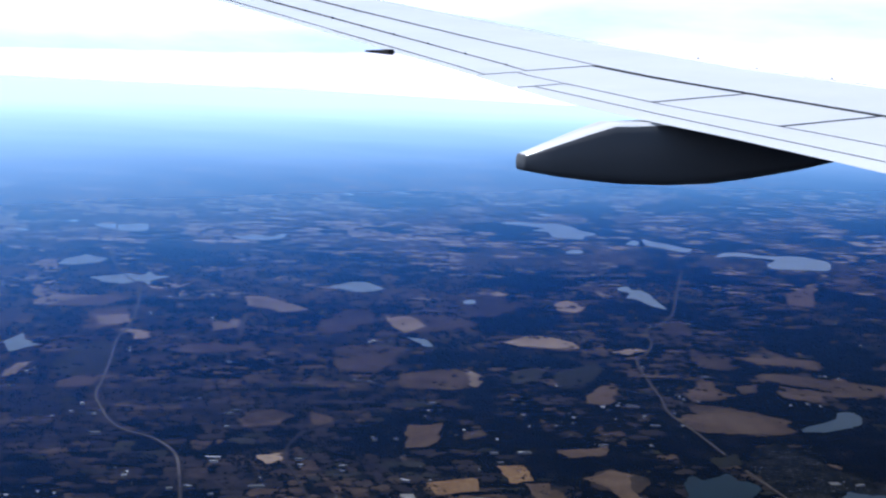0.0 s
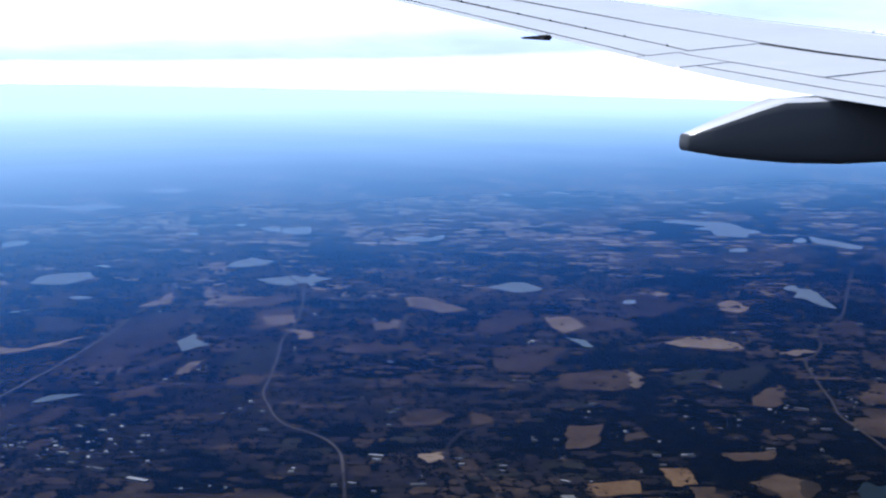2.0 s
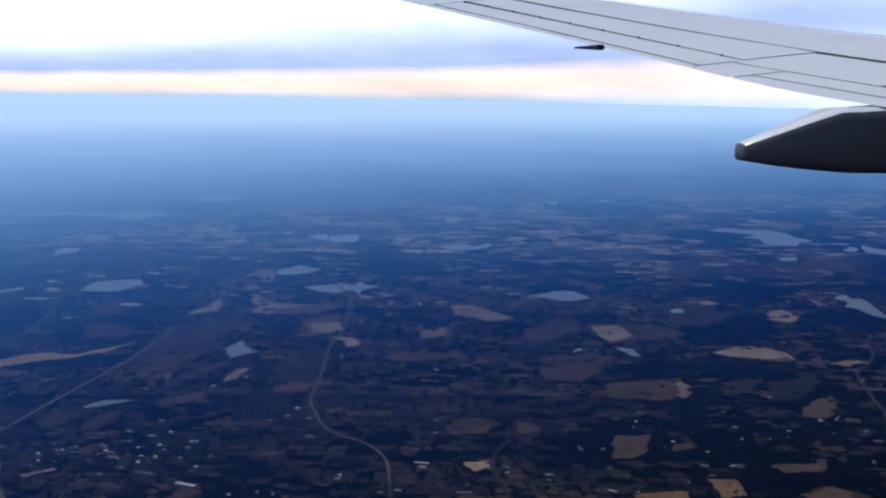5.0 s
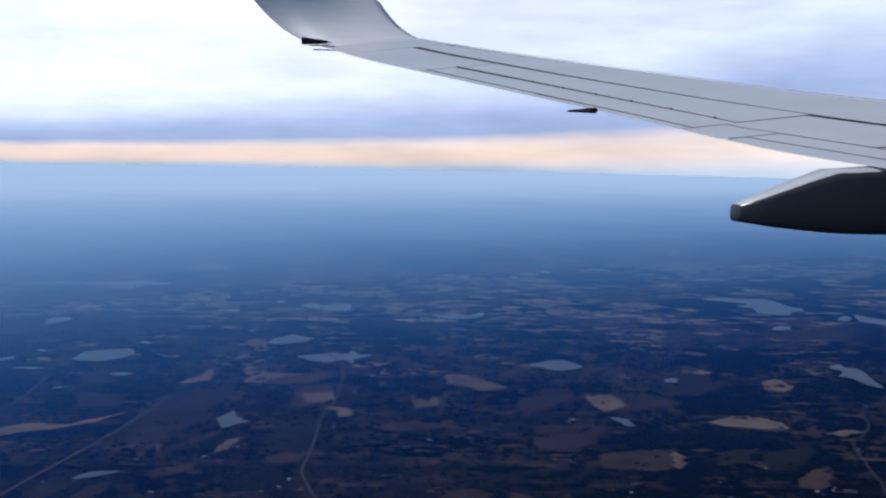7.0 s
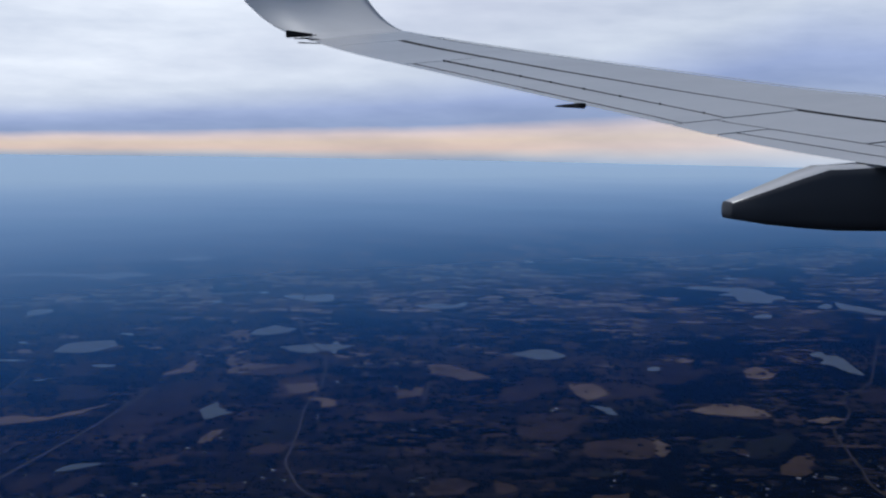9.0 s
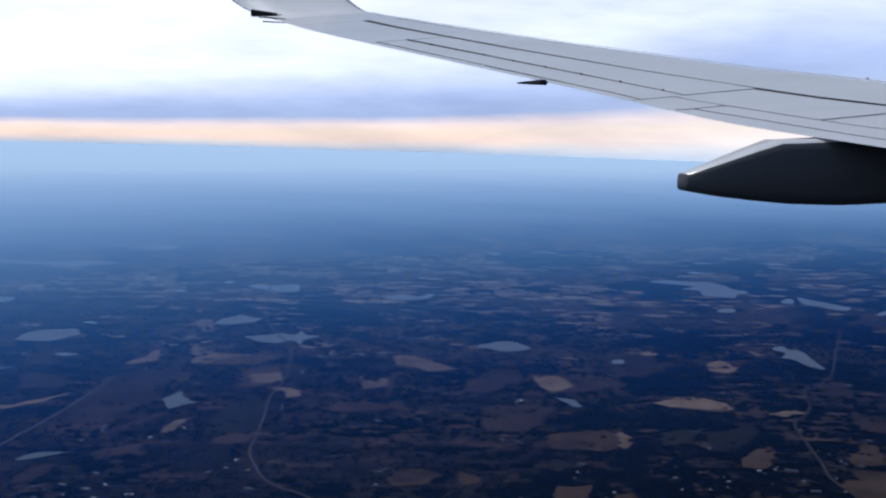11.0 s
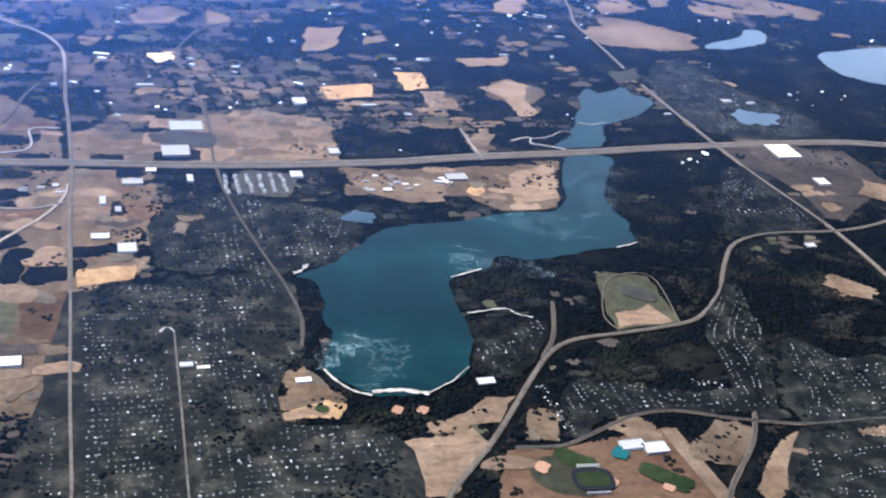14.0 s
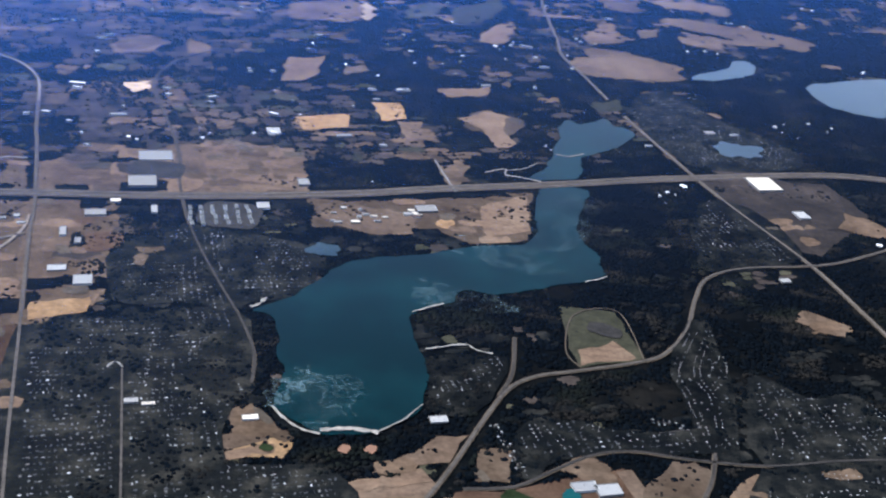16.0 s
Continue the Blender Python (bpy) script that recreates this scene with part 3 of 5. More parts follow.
road([(8.2, 196.9), (8.7, 189.1)], 0.3, M_CONCRETE, "short pale lane in a field")
road([(49.5, 89.6), (50.8, 93.1), (51.4, 98.7)], 0.25, M_ASPHALT, "lane into the woods by the lake", 0.4)
road([(56.6, 94.7), (55.7, 97.3), (57.2, 103.5), (61.4, 104.6), (62.4, 96.5)], 0.12, M_VERGE, "pale path round a sports park")

# ---- fields ----
FIELDS = []
cover = None


def field(box, material, label, square=4.0, rough=0.14, z=0.07):
    cx, cy, rx, ry = box
    outline = blob(cx, cy, rx, ry, square, rough, 24)
    FIELDS.append(outline)
    if cover is not None:
        fill(outline, OPEN)
    return tagged(sheet("field", outline, z, material), label, "field", kind="structure")


def tract(corners, material, label, z=0.05, rag=0.5):
    """A field with corners, its edges a little worn."""
    pts = []
    for (ax, ay), (bx, by) in zip(corners, corners[1:] + corners[:1]):
        k = max(2, int(math.hypot(bx - ax, by - ay) / 0.8))
        pts += [(ax + (bx - ax) * i / k, ay + (by - ay) * i / k) for i in range(k)]
    outline = ragged(pts, rag, 0.6)
    FIELDS.append(outline)
    return tagged(sheet("field", outline, z, material), label, "field", kind="structure")


tract([(0.8, 117.1), (12.8, 119.1), (16.4, 99.5), (11.0, 95.7), (6.5, 94.3)], M_BROWN, "broad brown field beside the highway", 0.03)
tract([(-31.4, 131.3), (-8.0, 136.7), (1.2, 129.0), (10.2, 94.4), (14.9, 78.5), (-1.5, 76.4), (-16.1, 89.4)], M_BROWN, "broad brown farmland by the interchange", 0.03)
tract([(2.6, 128.6), (9.6, 128.6), (15.2, 134.8), (23.6, 137.7), (30.2, 134.9), (31.4, 125.0), (5.0, 119.1)], M_BROWN, "dry brown land north of the highway", 0.03)
tract([(32.1, 122.5), (55.7, 129.6), (54.4, 118.0), (48.3, 116.1), (45.0, 118.9), (32.4, 116.9)], M_BROWN, "worn brown ground of a works yard", 0.03)
tract([(75.5, 138.7), (92.6, 140.6), (95.0, 131.5), (85.6, 120.4), (81.6, 121.7), (79.0, 130.7)], M_DULL, "dull olive land beside the interchange", 0.03)
tract([(45.6, 77.3), (49.7, 78.1), (58.1, 81.3), (61.9, 72.3), (44.4, 71.0)], M_CLAY_EARTH, "reddish-brown open ground round the school", 0.03)
tract([(69.3, 81.8), (80.7, 83.4), (79.8, 74.2), (66.6, 73.2)], M_DULL, "dull ground of a new suburb", 0.05)
tract([(27.8, 147.0), (34.5, 149.9), (34.4, 145.1), (29.2, 143.1)], M_GOLD, "golden stubble field", 0.1)
tract([(37.2, 154.8), (40.7, 155.4), (41.5, 149.7), (38.5, 148.5)], M_GOLD, "golden stubble field beside woods", 0.1)
tract([(10.4, 98.0), (15.1, 100.0), (15.4, 97.4), (11.1, 95.5)], M_GOLD, "golden stubble field with dark tufts", 0.1)
tract([(37.6, 76.9), (43.3, 79.5), (44.4, 78.0), (41.4, 71.9), (38.2, 71.6)], M_TAN, "large bare tan field", 0.06)
tract([(41.3, 80.4), (44.3, 83.5), (46.7, 84.0), (45.4, 80.8), (39.6, 78.5)], M_TAN, "bare tan field by the boulevard", 0.06)
tract([(47.6, 82.2), (49.8, 82.8), (49.6, 79.0), (47.0, 78.4)], M_BROWN, "small bare brown field", 0.06)
tract([(28.9, 85.5), (30.5, 86.1), (33.8, 82.1), (29.5, 81.8)], M_BROWN, "worn brown school yard", 0.06)
tract([(29.4, 81.8), (33.8, 82.0), (33.4, 79.6), (29.7, 79.5)], M_GOLD, "dry golden school field", 0.062)
tract([(49.6, 125.4), (55.2, 129.6), (54.6, 120.3), (50.0, 118.5)], M_TAN, "bare tan sand pit", 0.06)
tract([(55.8, 105.0), (61.1, 104.7), (62.5, 96.7), (56.6, 94.7), (56.1, 97.9)], M_OLIVE, "olive sports park with dry turf", 0.06)
tract([(57.0, 97.5), (60.4, 99.4), (61.9, 96.7), (56.9, 95.1)], M_TAN, "dry tan diamond in the sports park", 0.065)
tract([(-0.3, 91.9), (6.6, 93.4), (8.6, 86.4), (2.9, 84.8)], M_OLIVE, "worn olive park lawn", 0.06)
tract([(7.0, 93.0), (10.7, 94.5), (12.7, 86.2), (9.5, 85.0)], M_CLAY_EARTH, "reddish bare ground", 0.06)
for box in ((2.2, 90.3, 0.6, 0.6), (4.5, 87.2, 0.6, 0.6), (6.9, 85.9, 0.4, 0.3), (7.3, 87.4, 0.6, 0.5), (3.3, 88.9, 0.5, 0.4), (4.8, 89.6, 0.4, 0.4)):
    field(box, M_VERGE, "worn tan ball field in the park", 2.2, 0.3, 0.075)
field((7.1, 80.1, 3.4, 1.5), M_ASPHALT, "grey gridded car park by the stadium", 6.0, 0.06, 0.075)
for box in ((45.8, 120.4, 0.9, 1.1),):
    field(box, M_GOLD, "golden stubble field", 3.5, 0.3)
for box in ((24.3, 131.3, 5.9, 5.1), (38.1, 120.0, 5.0, 3.0), 
            (80.8, 105.6, 2.4, 1.4), (7.7, 132.2, 2.4, 1.1), (47.3, 133.9, 1.2, 3.7), (13.4, 128.8, 3.2, 3.8)):
    field(box, M_TAN, "tan dry-grass field", 4.0, 0.25)
for box in ((75.9, 182.0, 7.4, 5.4), (52.3, 151.0, 3.5, 4.2), (10.3, 112.9, 3.8, 3.6), (11.8, 103.9, 2.8, 2.6),
            (18.7, 109.5, 3.0, 2.3), (98.7, 206.1, 11.9, 3.9), (92.6, 128.8, 3.4, 2.4), (66.1, 77.6, 1.1, 4.1), 
            (43.4, 145.1, 1.8, 1.9), (61.9, 79.8, 1.8, 3.2), (55.6, 80.9, 1.8, 1.4), (-10.7, 123.4, 6.3, 5.4), (-1.7, 113.6, 6.5, 3.3), (-1.9, 96.5, 4.2, 4.4)):
    field(box, M_BROWN, "brown stubble field", 4.0, 0.25)
for box in ((84.8, 132.1, 6.7, 6.2), (84.8, 139.0, 7.0, 2.7)):
    field(box, M_DULL, "dull brown-grey open ground by the interchange", 4.0, 0.25)
for box in ((49.4, 74.9, 2.4, 1.8),):
    field(box, M_OLIVE, "olive pasture and playing fields", 4.0, 0.2, 0.06)
FARMLAND = [
    (M_BROWN, [(-63.9, 222.4), (-55.1, 233.3), (-48.4, 205.6), (-51.7, 187.0), (-60.1, 183.0), (-62.3, 202.2)]),
    (M_STRAW, [(-82.3, 182.0), (-81.9, 188.5), (-77.8, 193.9), (-71.3, 194.5), (-67.2, 202.0), (-65.2, 206.4), (-66.4, 198.4), (-70.7, 192.0), (-76.2, 187.6), (-78.5, 182.9)]),
    (M_STRAW, [(-66.9, 233.2), (-64.8, 241.2), (-65.9, 249.5), (-64.0, 246.6), (-61.0, 237.8), (-63.4, 234.1), (-65.9, 232.2)]),
    (M_STRAW, [(-60.8, 257.9), (-59.1, 256.9), (-56.4, 248.7), (-45.9, 248.2), (-42.3, 249.1), (-41.2, 243.0), (-48.0, 238.1), (-53.1, 236.8)]),
    (M_TAN, [(-74.0, 269.5), (-71.2, 276.0), (-60.3, 269.3), (-70.4, 265.8)]),
    (M_TAN, [(-41.2, 234.0), (-34.5, 238.7), (-31.9, 222.4), (-37.9, 218.2)]),
    (M_OLIVE, [(-35.1, 206.5), (-29.2, 210.3), (-25.4, 197.4), (-24.8, 189.2), (-30.2, 185.9), (-33.8, 189.1)]),
    (M_TAN, [(-47.9, 183.8), (-45.4, 193.5), (-43.5, 199.8), (-42.7, 195.5), (-44.6, 188.6), (-46.8, 181.3)]),
    (M_TAN, [(-43.7, 173.4), (-39.7, 177.3), (-38.6, 172.8), (-41.7, 169.7)]),
    (M_STRAW, [(-40.2, 191.7), (-38.0, 194.4), (-38.2, 184.1), (-39.5, 183.8)]),
    (M_BROWN, [(-56.7, 155.8), (-57.0, 161.9), (-54.2, 164.2), (-52.7, 159.7), (-53.8, 153.4)]),
    (M_TAN, [(-50.6, 157.1), (-49.2, 163.7), (-46.9, 164.2), (-46.8, 158.0), (-49.0, 154.5)]),
    (M_BROWN, [(-81.6, 217.8), (-70.9, 220.6), (-68.5, 210.6), (-75.7, 206.3)]),
    (M_TAN, [(-30.2, 184.0), (-24.9, 187.2), (-24.6, 181.5), (-29.4, 179.6)]),
    (M_STRAW, [(-13.8, 253.5), (-7.4, 252.0), (0.6, 246.1), (-2.8, 243.4), (-8.9, 244.8), (-12.3, 247.5)]),
    (M_STRAW, [(-30.7, 220.6), (-26.3, 219.6), (-26.5, 217.0), (-29.9, 216.6)]),
    (M_TAN, [(4.3, 237.2), (10.1, 241.5), (12.8, 231.2), (7.8, 224.6), (4.4, 229.0)]),
    (M_BROWN, [(16.0, 246.0), (32.4, 247.4), (37.2, 240.2), (24.4, 228.9), (19.6, 232.9)]),
    (M_BROWN, [(10.4, 214.5), (15.0, 217.6), (18.3, 213.7), (16.1, 207.7), (11.4, 208.8)]),
    (M_TAN, [(40.6, 225.6), (47.2, 230.8), (52.6, 227.3), (56.2, 222.6), (50.8, 221.6), (44.1, 223.2)]),
    (M_TAN, [(0.2, 168.8), (4.4, 172.9), (8.0, 172.2), (6.7, 167.3), (2.0, 165.3)]),
    (M_STRAW, [(-48.0, 135.6), (-45.3, 139.6), (-44.2, 138.7), (-46.4, 135.3)]),
    (M_STRAW, [(-54.4, 133.7), (-52.0, 131.4), (-51.2, 128.9), (-54.5, 128.7), (-55.0, 131.4)]),
    (M_TAN, [(-43.5, 126.2), (-39.5, 129.0), (-38.8, 133.3), (-39.0, 125.6), (-41.8, 123.7)]),
    (M_TAN, [(-14.2, 209.2), (-5.6, 216.2), (-4.3, 209.4), (-12.6, 205.0)]),
    (M_BROWN, [(54.7, 262.1), (60.6, 261.8), (59.4, 256.7), (55.2, 256.2)]),
    (M_STRAW, [(-73.8, 142.2), (-68.6, 145.5), (-67.4, 144.1), (-71.4, 140.6)]),
    (M_TAN, [(-84.9, 177.4), (-80.7, 181.1), (-73.0, 182.1), (-73.1, 178.1), (-81.5, 174.2)]),
    (M_BROWN, [(-90.6, 236.2), (-82.6, 241.6), (-78.7, 230.0), (-84.2, 225.6)]),
    (M_TAN, [(-136.0, 277.9), (-135.2, 287.7), (-131.0, 289.0), (-129.2, 277.0)]),
    (M_STRAW, [(-13.4, 254.1), (-9.4, 257.5), (-4.7, 253.0), (1.3, 246.3), (-3.7, 241.7), (-10.5, 246.7)]),
    (M_TAN, [(10.1, 213.9), (12.9, 218.0), (18.9, 218.1), (23.0, 218.0), (18.5, 197.9), (11.0, 197.6)]),
    (M_BROWN, [(22.4, 199.1), (31.7, 203.9), (35.0, 201.0), (35.7, 193.1), (31.2, 190.7), (22.9, 190.1)]),
    (M_STRAW, [(34.5, 203.6), (36.3, 200.6), (36.1, 193.9), (34.3, 192.7), (33.7, 196.8)]),
    (M_STRAW, [(40.7, 225.6), (47.4, 234.0), (52.4, 231.3), (55.1, 228.4), (56.3, 224.2), (48.8, 223.6), (42.5, 223.9)]),
    (M_STRAW, [(60.9, 222.1), (65.8, 227.1), (69.2, 225.7), (64.3, 221.3)]),
    (M_STRAW, [(53.8, 265.1), (57.8, 272.8), (61.2, 264.7), (58.5, 257.9), (54.9, 259.5)]),
    (M_OLIVE, [(48.5, 203.1), (56.7, 213.6), (58.5, 210.0), (54.5, 199.3), (49.0, 195.9)]),
    (M_OLIVE, [(40.7, 200.8), (45.3, 208.0), (47.4, 204.7), (45.4, 198.4), (41.0, 196.1)]),
    (M_TAN, [(53.8, 193.8), (58.2, 200.3), (59.1, 195.2), (55.8, 185.9), (52.7, 186.7)]),
    (M_BROWN, [(70.3, 196.0), (75.7, 206.3), (76.2, 199.1), (78.8, 196.3), (73.8, 191.8), (70.2, 192.6)]),
    (M_TAN, [(77.9, 229.9), (79.2, 221.2), (81.8, 219.7), (84.4, 216.2), (81.0, 213.0), (76.8, 214.0), (75.9, 222.7)]),
    (M_BROWN, [(91.5, 238.1), (95.9, 225.8), (101.2, 223.2), (99.2, 216.5), (93.4, 220.5)]),
    (M_TAN, [(114.8, 295.8), (127.5, 311.8), (118.1, 280.2), (112.1, 281.3)]),
    (M_TAN, [(86.5, 201.8), (90.6, 199.5), (93.9, 198.7), (92.8, 194.8), (87.0, 196.5)]),
    (M_TAN, [(6.5, 242.5), (10.2, 249.5), (15.3, 245.6), (14.6, 234.6), (8.1, 235.0)]),
    (M_STRAW, [(17.2, 243.5), (22.3, 245.3), (26.2, 237.5), (22.0, 229.5), (19.0, 235.1)]),
    (M_STRAW, [(-15.7, 229.4), (-11.4, 233.6), (-10.1, 226.2), (-14.4, 222.3)]),
    (M_TAN, [(-49.1, 242.6), (-41.8, 251.6), (-37.2, 247.1), (-39.9, 240.0), (-50.8, 235.5)]),
    (M_STRAW, [(-38.5, 229.4), (-33.0, 233.0), (-30.7, 225.3), (-35.8, 222.5)]),
    (M_STRAW, [(-27.5, 217.9), (-25.1, 218.7), (-24.1, 214.3), (-26.3, 212.1)]),
    (M_TAN, [(-17.5, 209.5), (-11.0, 213.9), (-9.9, 207.5), (-15.5, 203.7)]),
    (M_TAN, [(32.5, 320.6), (39.7, 330.4), (41.5, 319.9), (34.4, 311.5)]),
    (M_TAN, [(91.4, 441.1), (102.4, 460.7), (102.3, 434.5), (91.2, 422.5)]),
    (M_BROWN, [(31.4, 266.4), (39.9, 276.1), (45.3, 259.1), (39.5, 248.5), (33.6, 252.0)]),
    (M_TAN, [(68.1, 218.8), (71.6, 221.8), (73.0, 219.9), (69.7, 217.0)]),
    (M_BROWN, [(74.9, 252.0), (80.8, 255.1), (81.8, 245.6), (76.2, 239.3)]),
    (M_TAN, [(48.5, 151.6), (51.8, 155.2), (54.7, 154.1), (53.8, 149.7), (54.9, 144.0), (52.6, 142.6), (51.1, 148.1)]),
    (M_TAN, [(40.3, 148.6), (43.2, 149.3), (43.7, 144.4), (41.5, 143.0)]),
    (M_TAN, [(65.7, 180.8), (75.5, 186.2), (80.6, 181.7), (81.2, 177.1), (73.9, 174.4), (67.5, 174.7)]),
    (M_TAN, [(24.8, 169.7), (29.9, 172.0), (28.8, 161.6), (24.6, 159.3)]),
    (M_STRAW, [(5.9, 153.4), (8.6, 155.2), (9.5, 152.0), (7.6, 150.4)]),
    (M_BROWN, [(0.7, 171.5), (4.6, 174.1), (7.9, 172.1), (4.8, 167.8), (1.7, 166.9)]),
    (M_BROWN, [(-2.2, 146.9), (0.5, 147.6), (0.9, 144.5), (-1.1, 144.0)]),
    (M_TAN, [(87.8, 204.3), (92.1, 202.1), (99.0, 202.3), (105.0, 200.7), (97.0, 198.8), (88.5, 199.0)]),
    (M_BROWN, [(75.8, 220.1), (80.2, 224.7), (84.5, 223.3), (82.5, 217.8), (76.9, 216.3)]),
    (M_TAN, [(85.5, 223.6), (92.9, 225.1), (101.3, 224.4), (98.0, 220.1), (88.2, 218.7)]),
    (M_TAN, [(70.8, 196.2), (74.9, 206.1), (76.4, 204.6), (76.4, 195.9), (72.3, 193.2)]),
    (M_BROWN, [(79.8, 202.0), (84.1, 205.0), (83.3, 199.5), (79.5, 196.8)]),
    (M_TAN, [(32.8, 168.4), (35.4, 169.9), (36.7, 167.3), (33.3, 164.3)]),
    (M_TAN, [(45.7, 162.3), (53.3, 165.4), (52.2, 161.5), (46.9, 159.5)]),
    (M_OLIVE, [(66.7, 162.7), (71.1, 164.9), (71.0, 160.7), (66.8, 158.7)]),
    (M_BROWN, [(10.3, 174.2), (13.5, 172.2), (14.3, 168.7), (11.1, 167.9)]),
]
SOIL_WORDS = {M_BROWN: "brown stubble field among dark woods", M_TAN: "dry tan field among woods", M_STRAW: "pale reddish-tan field", M_OLIVE: "dull olive pasture"}
for soil, corners in FARMLAND:
    tract(corners, soil, SOIL_WORDS[soil], 0.055, 0.9)

# Smaller holdings fill the country: a jittered grid turned to the lie of the highway.
GX, GY = Vector((0.972, 0.235)), Vector((-0.235, 0.972))
rng = np.random.default_rng(7)


def wander(x, y, size):
    """Shifts a field corner, so that hedges run crooked and neighbours still meet."""
    k = 0.45 / size
    size = min(size, 0.7 * size ** 2)
    return (x + size * (0.62 * noise.noise((x * k, y * k, 2.0)) + 0.30 * noise.noise((x * k * 2.9, y * k * 2.9, 8.0)) + 0.12 * noise.noise((x * k * 8, y * k * 8, 3.0))),
            y + size * (0.62 * noise.noise((x * k, y * k, 5.0)) + 0.30 * noise.noise((x * k * 2.9, y * k * 2.9, 11.0)) + 0.12 * noise.noise((x * k * 8, y * k * 8, 13.0))))


def holdings(p0, p1, q0, q1, size, share, seed, keep, z0=0.02, corners=24, step=0.03):
    """Crooked parcels in a turned grid, gathered in clusters with woods between them."""
    r = np.random.default_rng(seed)
    groups = {0: ([], []), 1: ([], []), 2: ([], []), 3: ([], [])}
    q = q0
    while q < q1:
        hq = size * r.uniform(0.5, 1.6)
        p = p0 + r.uniform(0, size)
        while p < p1:
            hp = size * r.uniform(0.6, 2.6)
            c = GX * (p + hp / 2) + GY * (q + hq / 2)
            local = share + 1.1 * noise.noise((c.x * 0.12 / size, c.y * 0.09 / size, 6.6)) + 0.5 * noise.noise((c.x * 0.4 / size, c.y * 0.3 / size, 1.6))
            local -= 1.8 * min(0.25, max(0.0, math.atan2(c.x - 28, c.y - 10) + 0.10))  # fewer fields eastward, to darken that side
            if r.random() < local and keep(c.x, c.y):
                mood = 0.52 + 1.0 * noise.noise((c.x * 0.2 / size, c.y * 0.15 / size, 3.3)) + r.uniform(-0.42, 0.42)
                kind = 3 if mood < 0.38 else 0 if mood < 0.72 else 2 if mood < 0.84 else 1
                verts, faces = groups[kind]
                base, z = len(verts), z0 + step * r.random()
                soft, reach = r.uniform(2.2, 6.0), r.uniform(0.80, 1.06)
                for k in range(corners):
                    th = 2 * math.pi * (k + 0.5) / corners
                    m = reach / (abs(math.cos(th)) ** soft + abs(math.sin(th)) ** soft) ** (1 / soft)
                    w = c + GX * (0.5 * hp * m * math.cos(th)) + GY * (0.5 * hq * m * math.sin(th))
                    x, y = wander(w.x, w.y, size)
                    verts.append((x, y, z))
                faces.append(tuple(range(base, len(verts))))
            p += hp
        q += hq
    return groups


def in_sight(x, y):
    a = math.atan2(x - 20, y - 4)
    return -0.75 < a < 0.75 and y > 20


CLEARINGS, WOODLOTS = [], []


PARK = (4.4, 88.9, 3.9, 4.6)


def in_park(x, y):
    return abs(x - PARK[0]) < PARK[2] and abs(y - PARK[1]) < PARK[3]


def west_side(x, y):
    """The farmland west of the winding road, and the yards between it and the town."""
    return not in_park(x, y) and (y < 118 + 0.2 * x and x < 4 + (118 - y) * 0.24 and x > -25) or (118 + 0.2 * x < y < 132 + 0.2 * x and -20 < x < 20) or (99 < y < 118 and 8 < x < 16)


# Soils grow paler with distance, putting the haze's brightening into their colour.
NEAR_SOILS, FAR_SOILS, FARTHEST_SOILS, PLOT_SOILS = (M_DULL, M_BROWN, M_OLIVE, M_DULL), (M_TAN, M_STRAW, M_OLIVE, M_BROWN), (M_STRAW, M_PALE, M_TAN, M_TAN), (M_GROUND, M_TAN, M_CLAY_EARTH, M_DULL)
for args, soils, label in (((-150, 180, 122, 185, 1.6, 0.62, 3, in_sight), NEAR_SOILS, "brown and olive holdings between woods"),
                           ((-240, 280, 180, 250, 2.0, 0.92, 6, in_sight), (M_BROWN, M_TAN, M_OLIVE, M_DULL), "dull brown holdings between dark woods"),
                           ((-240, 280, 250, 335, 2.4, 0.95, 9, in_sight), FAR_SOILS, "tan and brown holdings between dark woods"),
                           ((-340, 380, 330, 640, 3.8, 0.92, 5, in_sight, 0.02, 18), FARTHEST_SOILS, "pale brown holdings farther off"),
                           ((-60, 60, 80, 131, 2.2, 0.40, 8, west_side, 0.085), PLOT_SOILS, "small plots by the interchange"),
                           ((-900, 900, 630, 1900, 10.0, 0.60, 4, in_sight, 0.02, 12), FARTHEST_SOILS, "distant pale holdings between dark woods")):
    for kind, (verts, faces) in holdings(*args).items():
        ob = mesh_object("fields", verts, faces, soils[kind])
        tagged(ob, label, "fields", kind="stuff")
        outlines = [[verts[i][:2] for i in f] for f in faces]
        if 120 < args[2] < 340:
            CLEARINGS += outlines
        elif args[2] < 120 and kind == 0:
            WOODLOTS += outlines

# ---- aircraft wing ----
WING_FRAME = Matrix(((0.9373, -0.3486, 0.0063, 28.5555), (0.3486, 0.9373, 0.0000, 10.3156), (-0.0059, 0.0022, 1.0000, 50.3029)))
wing = new("aircraft_wing")
wing.matrix_world = WING_FRAME.to_4x4()
tagged(wing, "light grey airliner wing with upswept winglet, seen from the cabin", "aircraft wing")


def trailing(b):
    return 0.79 + (15.5 - b) * 0.287 + 0.35 * max(0.0, (b - 12.5) / 3.0) ** 2


def crest(b):
    return float(np.interp(b, [4.3, 5.5, 6.5, 7.25, 8.0, 8.5, 9.8, 11.75, 14.3, 15.45], [3.1, 2.7, 2.28, 1.97, 1.8, 1.68, 1.6, 1.48, 1.35, 1.28]))


def spar(b):
    return float(np.interp(b, [4.3, 5.85, 7.2, 7.83, 8.83, 10.7, 14.4], [2.1, 1.56, 1.12, 1.0, 0.92, 0.87, 0.88]))


